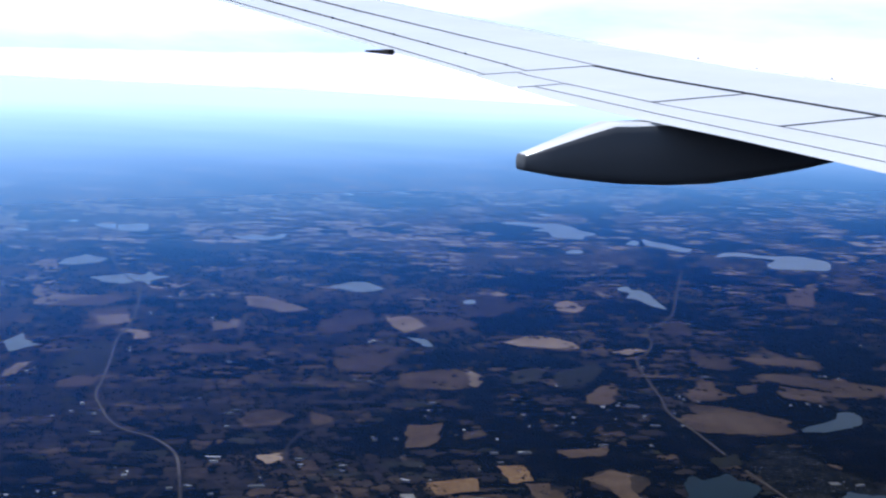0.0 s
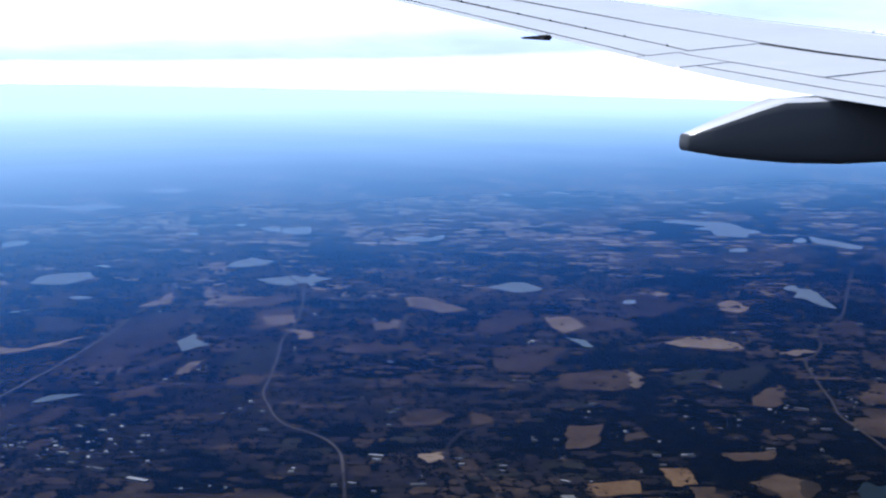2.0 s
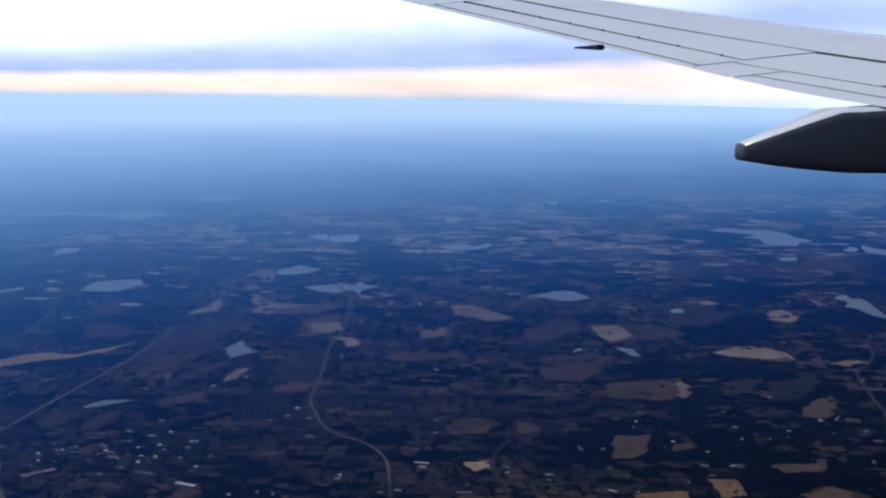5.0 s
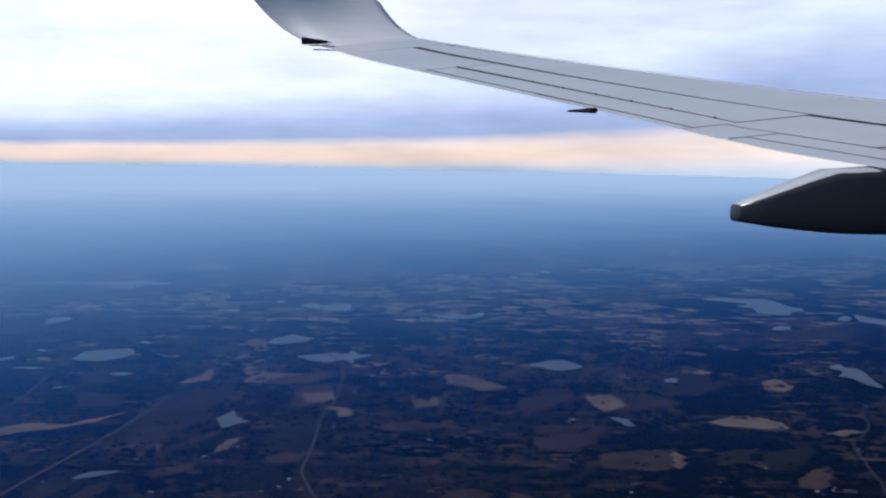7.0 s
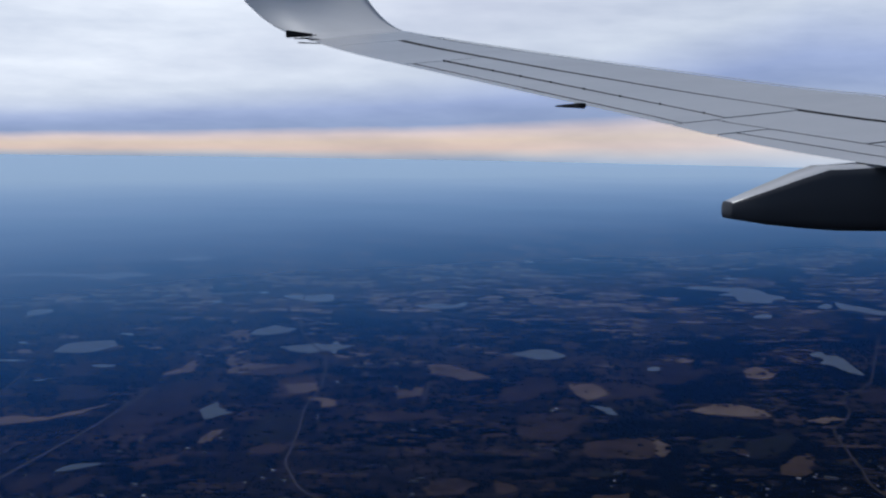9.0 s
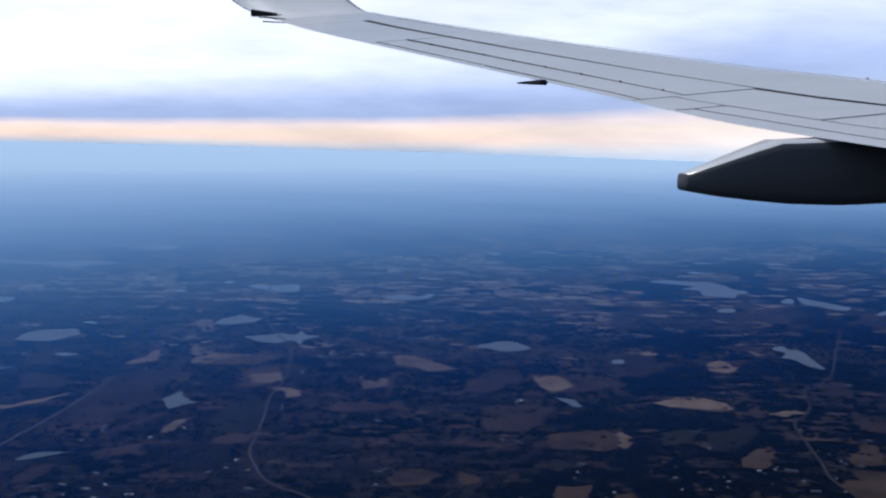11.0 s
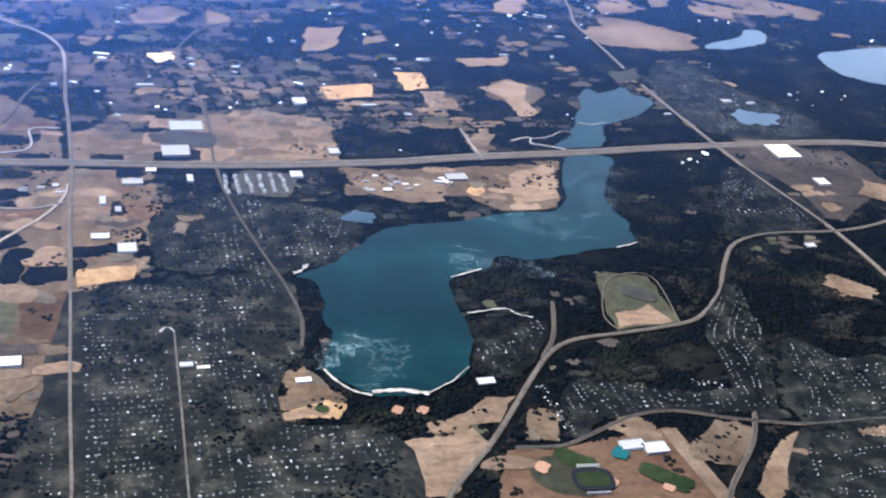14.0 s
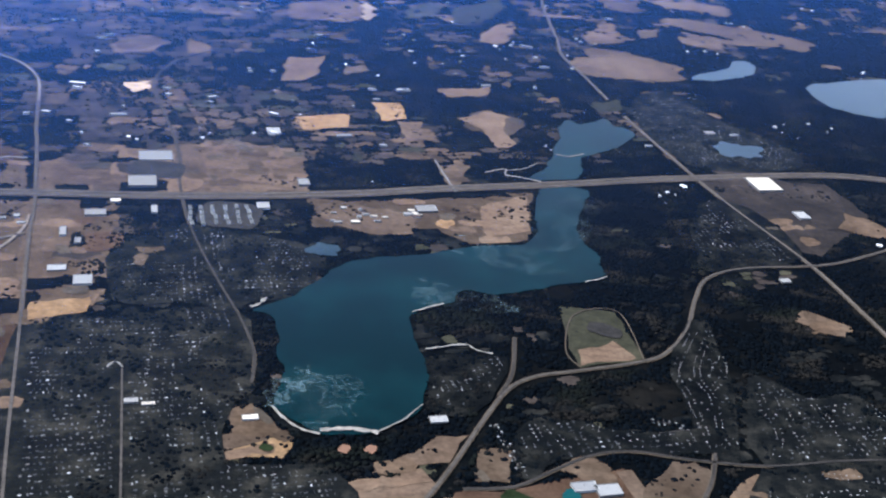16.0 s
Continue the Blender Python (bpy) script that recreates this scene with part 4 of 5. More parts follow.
def flap_line(b):
    return float(np.interp(b, [4.3, 5.26, 5.67, 6.45, 7.57], [1.2, 0.94, 0.82, 0.57, 0.35]))


def flap_rib(b):
    return float(np.interp(b, [4.3, 5.0, 6.25, 7.28], [0.82, 0.66, 0.36, 0.16]))


def rise(b):
    """The height of the wing's plane along the span, lowered towards the tip to fit the camera's view."""
    return -1.07 + 0.155 * b - 0.013 * max(0.0, b - 8.0)


def skin(b, u, drop=0.0):
    """A point on the wing's upper skin, b metres out from the cabin and u metres ahead of the trailing edge."""
    return Vector((trailing(b) + u, b, rise(b) + 0.126 * u - drop))


def panel(name, b0, b1, lo, hi, parent, label="", material=None, thick=0.003, gap=0.012, steps=10):
    """A thin curved panel between two lines along the span, with rounded thickness."""
    bm = bmesh.new()
    rows = []
    for i in range(steps + 1):
        b = b0 + 1.3 * gap + (b1 - b0 - 2.6 * gap) * i / steps
        seam = gap * max(1.0, (b / 7.5) ** 2)
        u0, u1 = lo(b) + (1.15 * seam if lo(b) > 0 and lo is not flap_edge else 0.0), hi(b) - 1.15 * seam
        rows.append([[bm.verts.new(skin(b, u0 + (u1 - u0) * k / 3, d if k or (lo(b) > 0 and lo is not flap_edge) else d * 0.25)) for k in range(4)] for d in (0.0, thick)])
    for i in range(steps):
        (a, ua), (c, uc) = rows[i], rows[i + 1]
        for k in range(3):
            bm.faces.new((a[k], c[k], c[k + 1], a[k + 1]))
            bm.faces.new((ua[k], ua[k + 1], uc[k + 1], uc[k]))
        bm.faces.new((a[0], ua[0], uc[0], c[0]))
        bm.faces.new((a[3], c[3], uc[3], ua[3]))
    for a, ua in (rows[0], rows[-1]):
        for k in range(3):
            bm.faces.new((a[k], a[k + 1], ua[k + 1], ua[k]))
    bmesh.ops.recalc_face_normals(bm, faces=bm.faces)
    return part(name, bm, material or M_WING, parent, label)


def zero(b):
    return 0.0


def flap_edge(b):
    """The flap's rear edge, straighter than the outer trailing edge to fit the camera's view."""
    return float(np.interp(b, [4.3, 4.83, 5.2, 5.7, 6.42, 6.8, 7.4], [0.60, 0.47, 0.40, 0.30, 0.10, 0.03, 0.0]))


def slat_seam(b):
    return crest(b) - 0.05


def spoiler_front(b):
    return spar(b) - 0.05


def wing_core(parent):
    """The wing's body under the panels: core, nose and lower skin, near-black as painted gap shade."""
    bm = bmesh.new()
    rows = []
    for i in range(31):
        b = 4.3 + (15.4 - 4.3) * i / 30
        t = crest(b)
        rear = 0.06 + flap_edge(b)
        prof = [(rear, 0.006), (0.5 * (t + rear), 0.006), (t - 0.03, 0.008), (t + 0.10, 0.10), (t + 0.14, 0.17), (t + 0.05, 0.10 * t + 0.07), (t * 0.65, 0.05 * t + 0.02), (rear + t * 0.15, 0.012 * t + 0.012), (rear, 0.009)]
        rows.append([bm.verts.new(skin(b, u, d)) for u, d in prof])
    n = len(rows[0])
    for r, s in zip(rows, rows[1:]):
        for k in range(n):
            bm.faces.new((r[k], s[k], s[(k + 1) % n], r[(k + 1) % n]))
    bm.faces.new(rows[0]), bm.faces.new(rows[-1])
    bmesh.ops.recalc_face_normals(bm, faces=bm.faces)
    return part("wing_core", bm, M_GAP, parent, "dark wing structure under the skin panels")


def winglet(parent):
    """The blended tip: the section swings up along an arc into the fin."""
    bm = bmesh.new()
    rows = []
    ang, b, c = math.atan(0.142), 15.4, rise(15.4)
    steps = 26
    for i in range(steps + 1):
        s = i / steps
        aft = trailing(15.4) - 0.2 * min(1.0, s / 0.3) - 2.6 * max(0.0, s - 0.27)
        chord = crest(15.4) + 0.1 + 0.2 * min(1.0, s / 0.3) + 1.0 * max(0.0, min(s, 0.55) - 0.27) - 1.0 * max(0.0, s - 0.55)
        nrm = Vector((0, -math.sin(ang), math.cos(ang)))
        centre = Vector((0, b, c))
        sec = []
        for u, d in ((0.0, 0.0), (0.35, 0.0), (0.7, 0.0), (0.92, -0.01), (1.0, -0.05), (0.92, -0.10), (0.5, -0.11), (0.0, -0.015)):
            sec.append(bm.verts.new(centre + Vector((aft + u * chord, 0, 0.126 * u * chord * (1 - s))) + nrm * d))
        rows.append(sec)
        if i < steps:
            ang = min(math.radians(80), ang + (0.0 if s < 0.20 else math.radians(5.0)))
            b, c = b + 0.16 * math.cos(ang), c + 0.16 * math.sin(ang)
    n = len(rows[0])
    for r, q in zip(rows, rows[1:]):
        for k in range(n):
            bm.faces.new((r[k], q[k], q[(k + 1) % n], r[(k + 1) % n]))
    bm.faces.new(rows[0]), bm.faces.new(rows[-1])
    bmesh.ops.recalc_face_normals(bm, faces=bm.faces)
    return part("winglet", bm, M_WINGLET, parent, "light grey winglet curving upward", smooth=True)


def track_fairing(parent):
    """A canoe-shaped flap track fairing under the trailing edge."""
    bm = bmesh.new()
    rows = []
    for a, top, low, half in ((2.83, -0.345, -0.41, 0.06), (2.84, -0.33, -0.43, 0.08), (3.05, -0.245, -0.46, 0.12), (3.25, -0.165, -0.478, 0.145), (3.40, -0.11, -0.488, 0.165), (3.5, -0.105, -0.492, 0.18),
                              (3.8, -0.08, -0.492, 0.20), (4.1, -0.045, -0.475, 0.21), (4.4, -0.02, -0.435, 0.205), (4.75, 0.0, -0.375, 0.20), (5.2, 0.02, -0.28, 0.17), (5.7, 0.04, -0.14, 0.12), (6.0, 0.04, -0.02, 0.04)):
        mid = (top + low) / 2
        sec = []
        for k in range(14):
            th = 2 * math.pi * k / 14
            cs, sn = math.cos(th), math.sin(th)
            sec.append(bm.verts.new((a, 6.3 + half * math.copysign(abs(cs) ** 0.4, cs), mid + (top - low) / 2 * math.copysign(abs(sn) ** 0.55, sn))))
        rows.append(sec)
    for r, q in zip(rows, rows[1:]):
        for k in range(14):
            bm.faces.new((r[k], q[k], q[(k + 1) % 14], r[(k + 1) % 14]))
    bm.faces.new(rows[0]), bm.faces.new(rows[-1])
    bmesh.ops.recalc_face_normals(bm, faces=bm.faces)
    # Upward faces get the pale wing paint as if lit; the rest stays shade-dark.
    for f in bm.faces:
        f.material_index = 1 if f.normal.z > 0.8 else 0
    ob = part("track_fairing", bm, M_FAIRING_SHADE, parent, "dark grey canoe-shaped flap track fairing with a pale top", smooth=True)
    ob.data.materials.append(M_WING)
    return ob


wing_core(wing)
panel("skin_panel", 4.3, 14.25, spar, slat_seam, wing, "light grey upper skin panel", steps=30)
panel("leading_edge_slat", 4.3, 14.25, slat_seam, lambda b: crest(b) + 0.03, wing, "light grey leading edge strip", gap=0.016, steps=30)
panel("skin_panel", 7.72, 11.95, lambda b: 0.44, spar, wing, "light grey rear skin panel", steps=14)
panel("skin_panel", 11.95, 14.25, zero, spar, wing, "light grey outer skin panel", steps=12)
panel("skin_panel", 14.25, 15.45, zero, crest, wing, "light grey wing tip panel", gap=0.002, steps=8)
aileron = panel("aileron", 7.7, 11.95, lambda b: 0.10, lambda b: 0.44, wing, "light grey aileron", steps=14)
panel("trim_tab", 7.7, 9.8, zero, lambda b: 0.10, aileron, "narrow light grey trim tab", gap=0.008)
panel("trailing_strip", 9.8, 11.95, zero, lambda b: 0.10, aileron, "light grey trailing strip", gap=0.001)
for b0, b1 in ((6.6, 7.72), (5.82, 6.6), (4.3, 5.82)):
    panel("spoiler", b0, b1, flap_line, spoiler_front, wing, "light grey spoiler panel")
panel("flap", 4.3, 7.26, flap_rib, flap_line, wing, "light grey flap skin", steps=16)
panel("flap_end", 7.26, 7.7, zero, flap_line, wing, "light grey outer end of the flap", gap=0.008, steps=4)
panel("flap", 4.3, 7.26, flap_edge, flap_rib, wing, "light grey flap trailing edge", steps=16)
winglet(wing)
track_fairing(wing)

def tail_fitting(b, u, long, thick, turn, drop):
    """A small black faired block under the trailing edge."""
    bm = bmesh.new()
    bmesh.ops.create_cube(bm, size=1.0)
    bmesh.ops.scale(bm, vec=(long, 0.07, thick), verts=bm.verts)
    for vert in bm.verts:
        if vert.co.x < 0:
            vert.co.z *= 0.3
    bmesh.ops.bevel(bm, geom=bm.edges[:], offset=0.012, segments=2, affect="EDGES")
    bmesh.ops.rotate(bm, cent=(0, 0, 0), matrix=Matrix.Rotation(radians(turn), 3, "Z"), verts=bm.verts)
    bmesh.ops.translate(bm, vec=skin(b, u, drop), verts=bm.verts)
    part("tail_fitting", bm, M_GAP, wing, "small black fitting under the trailing edge")


tail_fitting(8.85, -0.03, 0.36, 0.045, -74, 0.02)
tail_fitting(15.75, -0.12, 0.36, 0.10, 180, -0.058)
for k in range(3):
    bm = bmesh.new()
    bmesh.ops.create_cone(bm, cap_ends=True, segments=6, radius1=0.010, radius2=0.006, depth=0.34)
    bmesh.ops.rotate(bm, cent=(0, 0, 0), matrix=Matrix.Rotation(radians(90), 3, "Y"), verts=bm.verts)
    bmesh.ops.translate(bm, vec=skin(15.6 - 0.35 * k, -0.08, -0.06 + 0.03 * k), verts=bm.verts)
    part("static_wick", bm, M_GAP, wing, "thin black discharge wick")
for k in range(9):
    bm = bmesh.new()
    bmesh.ops.create_uvsphere(bm, u_segments=8, v_segments=5, radius=0.011)
    b = 7.95 + 0.5 * k
    bmesh.ops.translate(bm, vec=skin(b, 0.44, 0.0), verts=bm.verts)
    part("hinge_bracket", bm, M_GAP, aileron)

for b in (6.79, 7.25, 7.7):
    bm = bmesh.new()
    bmesh.ops.create_cone(bm, cap_ends=True, segments=8, radius1=0.016, radius2=0.010, depth=0.016)
    bmesh.ops.translate(bm, vec=skin(b, crest(b), -0.006), verts=bm.verts)
    part("vortex_stud", bm, M_WINGLET, wing, "small grey stud on the leading edge")

# ---- land cover map for trees and houses ----
MX, MY, MRES, MNX, MNY = -180.0, 55.0, 0.25, 1520, 1120
cover = np.zeros((MNY, MNX), dtype=np.uint8)



def fill(outline, value, only=None):
    """Marks the cells inside an outline."""
    xs, ys = np.array([p[0] for p in outline]), np.array([p[1] for p in outline])
    i0, i1 = max(0, int((xs.min() - MX) / MRES)), min(MNX, int((xs.max() - MX) / MRES) + 2)
    j0, j1 = max(0, int((ys.min() - MY) / MRES)), min(MNY, int((ys.max() - MY) / MRES) + 2)
    if i1 <= i0 or j1 <= j0:
        return
    gx, gy = np.meshgrid(MX + (np.arange(i0, i1) + 0.5) * MRES, MY + (np.arange(j0, j1) + 0.5) * MRES)
    inside = np.zeros(gx.shape, dtype=bool)
    n = len(xs)
    for a in range(n):
        b = (a + 1) % n
        cross = (ys[a] > gy) != (ys[b] > gy)
        t = (gy - ys[a]) / (ys[b] - ys[a] if ys[b] != ys[a] else 1e-9)
        inside ^= cross & (gx < xs[a] + t * (xs[b] - xs[a]))
    block = cover[j0:j1, i0:i1]
    if only is not None:
        inside &= block == only
    block[inside] = value


def fill_line(line, width, value):
    for (ax, ay), (bx, by) in zip(line, line[1:]):
        k = max(2, int(math.hypot(bx - ax, by - ay) / (MRES * 0.5)))
        for t in np.linspace(0, 1, k):
            i, j = int((ax + (bx - ax) * t - MX) / MRES), int((ay + (by - ay) * t - MY) / MRES)
            w = max(1, int(round(width / 2 / MRES)))
            if w <= i < MNX - w and w <= j < MNY - w:
                cover[j - w:j + w + 1, i - w:i + w + 1] = value


def cover_at(x, y):
    i, j = ((x - MX) / MRES).astype(int), ((y - MY) / MRES).astype(int)
    ok = (i >= 0) & (i < MNX) & (j >= 0) & (j < MNY)
    out = np.zeros(len(x), dtype=np.uint8)
    out[ok] = cover[j[ok], i[ok]]
    return out


def field_noise(x, y, scale, seed):
    """Smooth value noise on numpy arrays."""
    r = np.random.default_rng(seed)
    table = r.random((256, 256))
    u, v = x * scale + 1000, y * scale + 1000
    i, j = np.floor(u).astype(int), np.floor(v).astype(int)
    fu, fv = u - i, v - j
    fu, fv = fu * fu * (3 - 2 * fu), fv * fv * (3 - 2 * fv)
    g = lambda a, b: table[a % 256, b % 256]
    return (g(i, j) * (1 - fu) + g(i + 1, j) * fu) * (1 - fv) + (g(i, j + 1) * (1 - fu) + g(i + 1, j + 1) * fu) * fv


WOOD, OPEN, SUBURB, BARE, GLADE, GROVE = 0, 1, 2, 3, 4, 5
SUBURBS = [[(10.9, 95.4), (17.5, 96.8), (22.7, 99.5), (28.3, 98.3), (30.2, 90.6), (30.1, 86.6), (28.9, 85.7), (29.6, 78.7), (37.5, 78.8), (38.3, 67.9), (15.5, 66.4), (12.0, 81.0)],
           [(15.1, 109.4), (20.5, 114.7), (26.0, 114.4), (32.9, 112.6), (33.1, 104.1), (28.3, 101.3), (26.6, 99.1), (22.6, 100.4), (17.0, 99.6)],
           [(67.2, 102.8), (70.0, 103.2), (67.6, 85.3), (65.5, 84.3), (64.3, 94.8)],
           [(71.2, 95.2), (76.0, 92.6), (80.4, 93.6), (82.1, 86.7), (81.2, 84.7), (69.4, 82.9)],
           [(69.2, 82.1), (82.5, 84.1), (79.8, 74.2), (66.4, 73.2)],
           [(50.9, 85.8), (55.3, 87.0), (59.7, 86.0), (65.4, 87.3), (65.2, 83.9), (58.8, 83.8), (52.6, 80.8), (50.5, 79.4)],
           [(44.2, 94.5), (49.8, 95.6), (50.5, 93.1), (48.1, 87.8), (44.0, 87.0)],
           [(76.1, 132.5), (81.8, 129.0), (83.3, 119.4), (72.1, 114.3), (72.0, 121.4)],
           [(78.0, 170.9), (85.1, 158.8), (92.0, 150.1), (89.2, 143.8), (76.5, 142.8), (71.7, 159.7)]]
for outline in CLEARINGS:
    fill(outline, GLADE)
for outline in SUBURBS:
    fill(outline, SUBURB)
    tagged(sheet("lawn", ragged(smooth_line(outline, True, 4), 0.8, 0.4), 0.045, M_LAWN), "patchy dull lawns of a suburb", "lawn", kind="structure")
# Groves and bare lots between the streets.
gx, gy = np.meshgrid(MX + (np.arange(MNX) + 0.5) * MRES, MY + (np.arange(MNY) + 0.5) * MRES)
grove = 0.5 * field_noise(gx, gy, 0.26, 31) + 0.5 * field_noise(gx, gy, 0.75, 32)
cover[(cover == SUBURB) & (grove > 0.60)] = GROVE
for outline in FIELDS:
    fill(outline, OPEN)
for outline in WOODLOTS:
    fill(outline, WOOD)
for outline in WATERS:
    fill(outline, BARE)
for line, width in ROADS:
    fill_line(line, width + 0.35, BARE)


def lies_on(kind):
    """A test for spots in sight on one kind of land, outside the park."""
    return lambda x, y: in_sight(x, y) and not in_park(x, y) and cover_at(np.array([x]), np.array([y]))[0] == kind


# Brushy clearings in the near woods, lots of lawn in the suburbs, and strips within the broad fields.
for args, soils, kind, label in (((-50, 125, 55, 140, 1.0, 0.52, 41, lies_on(WOOD), 0.02, 16, 0.02), (M_LAWN, M_DULL, M_OLIVE, M_LAWN), WOOD, "dull brushy clearings in the woods"),
                                 ((-50, 125, 55, 140, 1.0, 0.50, 42, lies_on(SUBURB), 0.048, 14, 0.012), (M_LAWN, M_OLIVE, M_VERGE, M_GROUND), SUBURB, "lawns and lots between houses"),
                                 ((-70, 125, 55, 150, 1.5, 0.42, 43, lies_on(OPEN), 0.105, 16, 0.012), (M_BROWN, M_TAN, M_VERGE, M_BROWN), OPEN, "strips of stubble and grass within fields")):
    for k, (verts, faces) in holdings(*args).items():
        tagged(mesh_object("plots", verts, faces, soils[k]), label, "plots", kind="stuff")
        if kind == WOOD:
            for f in faces:
                fill([verts[i][:2] for i in f], GLADE, WOOD)


# ---- suburbs: streets and houses ----
def house_shape(w, d, h):
    """Walls and a gabled roof with eaves as two lists of vertices and faces."""
    walls = [(-w, -d, 0), (w, -d, 0), (w, d, 0), (-w, d, 0), (-w, -d, h), (w, -d, h), (w, d, h), (-w, d, h), (-w, 0, h * 1.75), (w, 0, h * 1.75)]
    wall_faces = [(0, 1, 5, 4), (2, 3, 7, 6), (1, 2, 6, 9, 5), (3, 0, 4, 8, 7)]
    e, f = 1.1, 1.16
    roof = [(-w * e, -d * f, h * 0.9), (w * e, -d * f, h * 0.9), (w * e, 0, h * 1.85), (-w * e, 0, h * 1.85), (w * e, d * f, h * 0.9), (-w * e, d * f, h * 0.9)]
    roof_faces = [(0, 1, 2, 3), (3, 2, 4, 5)]
    return walls, wall_faces, roof, roof_faces


def model_house(w, d, h, label):
    ob = new("house")
    walls, wf, roof, rf = house_shape(w, d, h)
    mesh_object("wall", walls, wf, M_NEW_WALL, ob)
    mesh_object("roof", roof, rf, M_NEW_ROOF, ob)
    mesh_object("chimney", [(x + w * 0.4, y + d * 0.3, z) for x, y, z in [(-.015, -.015, h), (.015, -.015, h), (.015, .015, h), (-.015, .015, h), (-.015, -.015, h * 2.1), (.015, -.015, h * 2.1), (.015, .015, h * 2.1), (-.015, .015, h * 2.1)]],
                [(4, 5, 6, 7), (0, 1, 5, 4), (1, 2, 6, 5), (2, 3, 7, 6), (3, 0, 4, 7)], M_GREY_ROOF, ob)
    return tagged(ob, label, "house", "houses of the new suburbs")


HOUSE_ROWS = [[(67.8, 101.9), (65.6, 97.2), (64.8, 94.8), (65.2, 91.4), (65.4, 87.3), (65.6, 84.7)], [(68.9, 101.0), (67.1, 96.9), (66.6, 94.1), (67.2, 91.6), (66.8, 87.5)], [(69.5, 98.2), (69.0, 95.3), (67.2, 92.5)],
              [(71.5, 94.3), (71.3, 90.4), (71.5, 87.2), (70.3, 84.0)], [(72.9, 92.3), (73.0, 88.1), (73.2, 85.8)], [(75.7, 91.7), (76.5, 88.5), (76.6, 86.2)], [(77.8, 92.0), (79.1, 88.8), (79.7, 86.5)],
              [(68.9, 79.7), (68.5, 77.0), (69.1, 75.2), (72.0, 74.9)], [(70.7, 81.2), (73.8, 82.2), (77.0, 82.1), (79.7, 82.0)], [(70.1, 78.8), (73.5, 80.1), (76.7, 80.4), (77.3, 78.4)], [(70.2, 76.5), (73.5, 77.8), (75.4, 77.0), (76.7, 75.8)],
              [(51.8, 85.9), (52.8, 82.3)], [(52.9, 86.0), (54.3, 83.2)], [(55.7, 86.3), (57.9, 85.8), (60.3, 84.5)], [(61.5, 87.7), (63.7, 87.2), (64.1, 84.9)], [(48.8, 85.6), (49.8, 82.8), (50.7, 79.4)], [(80.3, 93.1), (81.7, 89.1)]]
models = [model_house(0.085, 0.06, 0.052, "pale-walled suburban house with a gabled roof"), model_house(0.10, 0.064, 0.048, "long pale suburban house with a low gabled roof")]
taken = []
hr = np.random.default_rng(21)
streets_v, streets_f = [], []


def street(line, width=0.16, z=0.075):
    n0 = len(streets_v)
    z += 0.00001 * n0 % 0.02
    for i, (x, y) in enumerate(line):
        a, b = line[max(i - 1, 0)], line[min(i + 1, len(line) - 1)]
        dx, dy = b[0] - a[0], b[1] - a[1]
        k = math.hypot(dx, dy) or 1
        streets_v.append((x - dy / k * width / 2, y + dx / k * width / 2, z))
        streets_v.append((x + dy / k * width / 2, y - dx / k * width / 2, z))
    for i in range(len(line) - 1):
        streets_f.append((n0 + 2 * i, n0 + 2 * i + 1, n0 + 2 * i + 3, n0 + 2 * i + 2))


first = [True, True]
for row in HOUSE_ROWS:
    line = smooth_line(row, False, 6)
    street(line)
    run, gap = 0.0, 0.44
    for (ax, ay), (bx, by) in zip(line, line[1:]):
        seg = math.hypot(bx - ax, by - ay)
        turn = math.degrees(math.atan2(by - ay, bx - ax))
        while run < seg:
            t = run / seg
            for side in (-1, 1):
                if hr.random() < 0.66:
                    off = side * hr.uniform(0.22, 0.28)
                    x, y = ax + (bx - ax) * t - (by - ay) / seg * off, ay + (by - ay) * t + (bx - ax) / seg * off
                    if any((x - p) ** 2 + (y - q) ** 2 < 0.07 for p, q in taken[-400:]):
                        continue
                    taken.append((x, y))
                    k = int(hr.random() < 0.4)
                    m = pose(x, y, 0.04, 0, 0, turn + hr.uniform(-12, 12) + (90 if hr.random() < 0.3 else 0))
                    if first[k]:
                        models[k].matrix_basis, first[k] = m, False
                    else:
                        copy_thing(models[k], m)
            run += gap * hr.uniform(0.9, 1.25)
        run -= seg
NEAR = np.array(taken)


def scatter_houses(xy, turns, sizes, name, label, roof_material):
    """Many small gabled houses in two joined meshes: walls and roofs."""
    walls, wf, roof, rf = house_shape(1.0, 0.72, 0.6)
    out = []
    for verts, faces, material, what in ((walls, [f for f in wf if len(f) == 4] + [(1, 2, 6, 5), (3, 0, 4, 7), (5, 6, 9, 9), (7, 4, 8, 8)], M_WALL, name + "_walls"), (roof, rf, roof_material, name + "_roofs")):
        v = np.array(verts)
        tri = []
        for f in faces:
            tri.append(f[:3])
            if f[2] != f[3]:
                tri.append((f[0], f[2], f[3]))
        c, s = np.cos(turns), np.sin(turns)
        p = v[None] * sizes[:, None, None]
        pts = np.stack([xy[:, 0:1] + p[..., 0] * c[:, None] - p[..., 1] * s[:, None], xy[:, 1:2] + p[..., 0] * s[:, None] + p[..., 1] * c[:, None], 0.04 + p[..., 2]], -1)
        idx = np.array(tri)[None] + (np.arange(len(xy)) * len(v))[:, None, None]
        ob = bulk(what, pts.reshape(-1, 3), idx.reshape(-1, 3), material)
        out.append(tagged(ob, label, "houses", kind="stuff"))
    return out


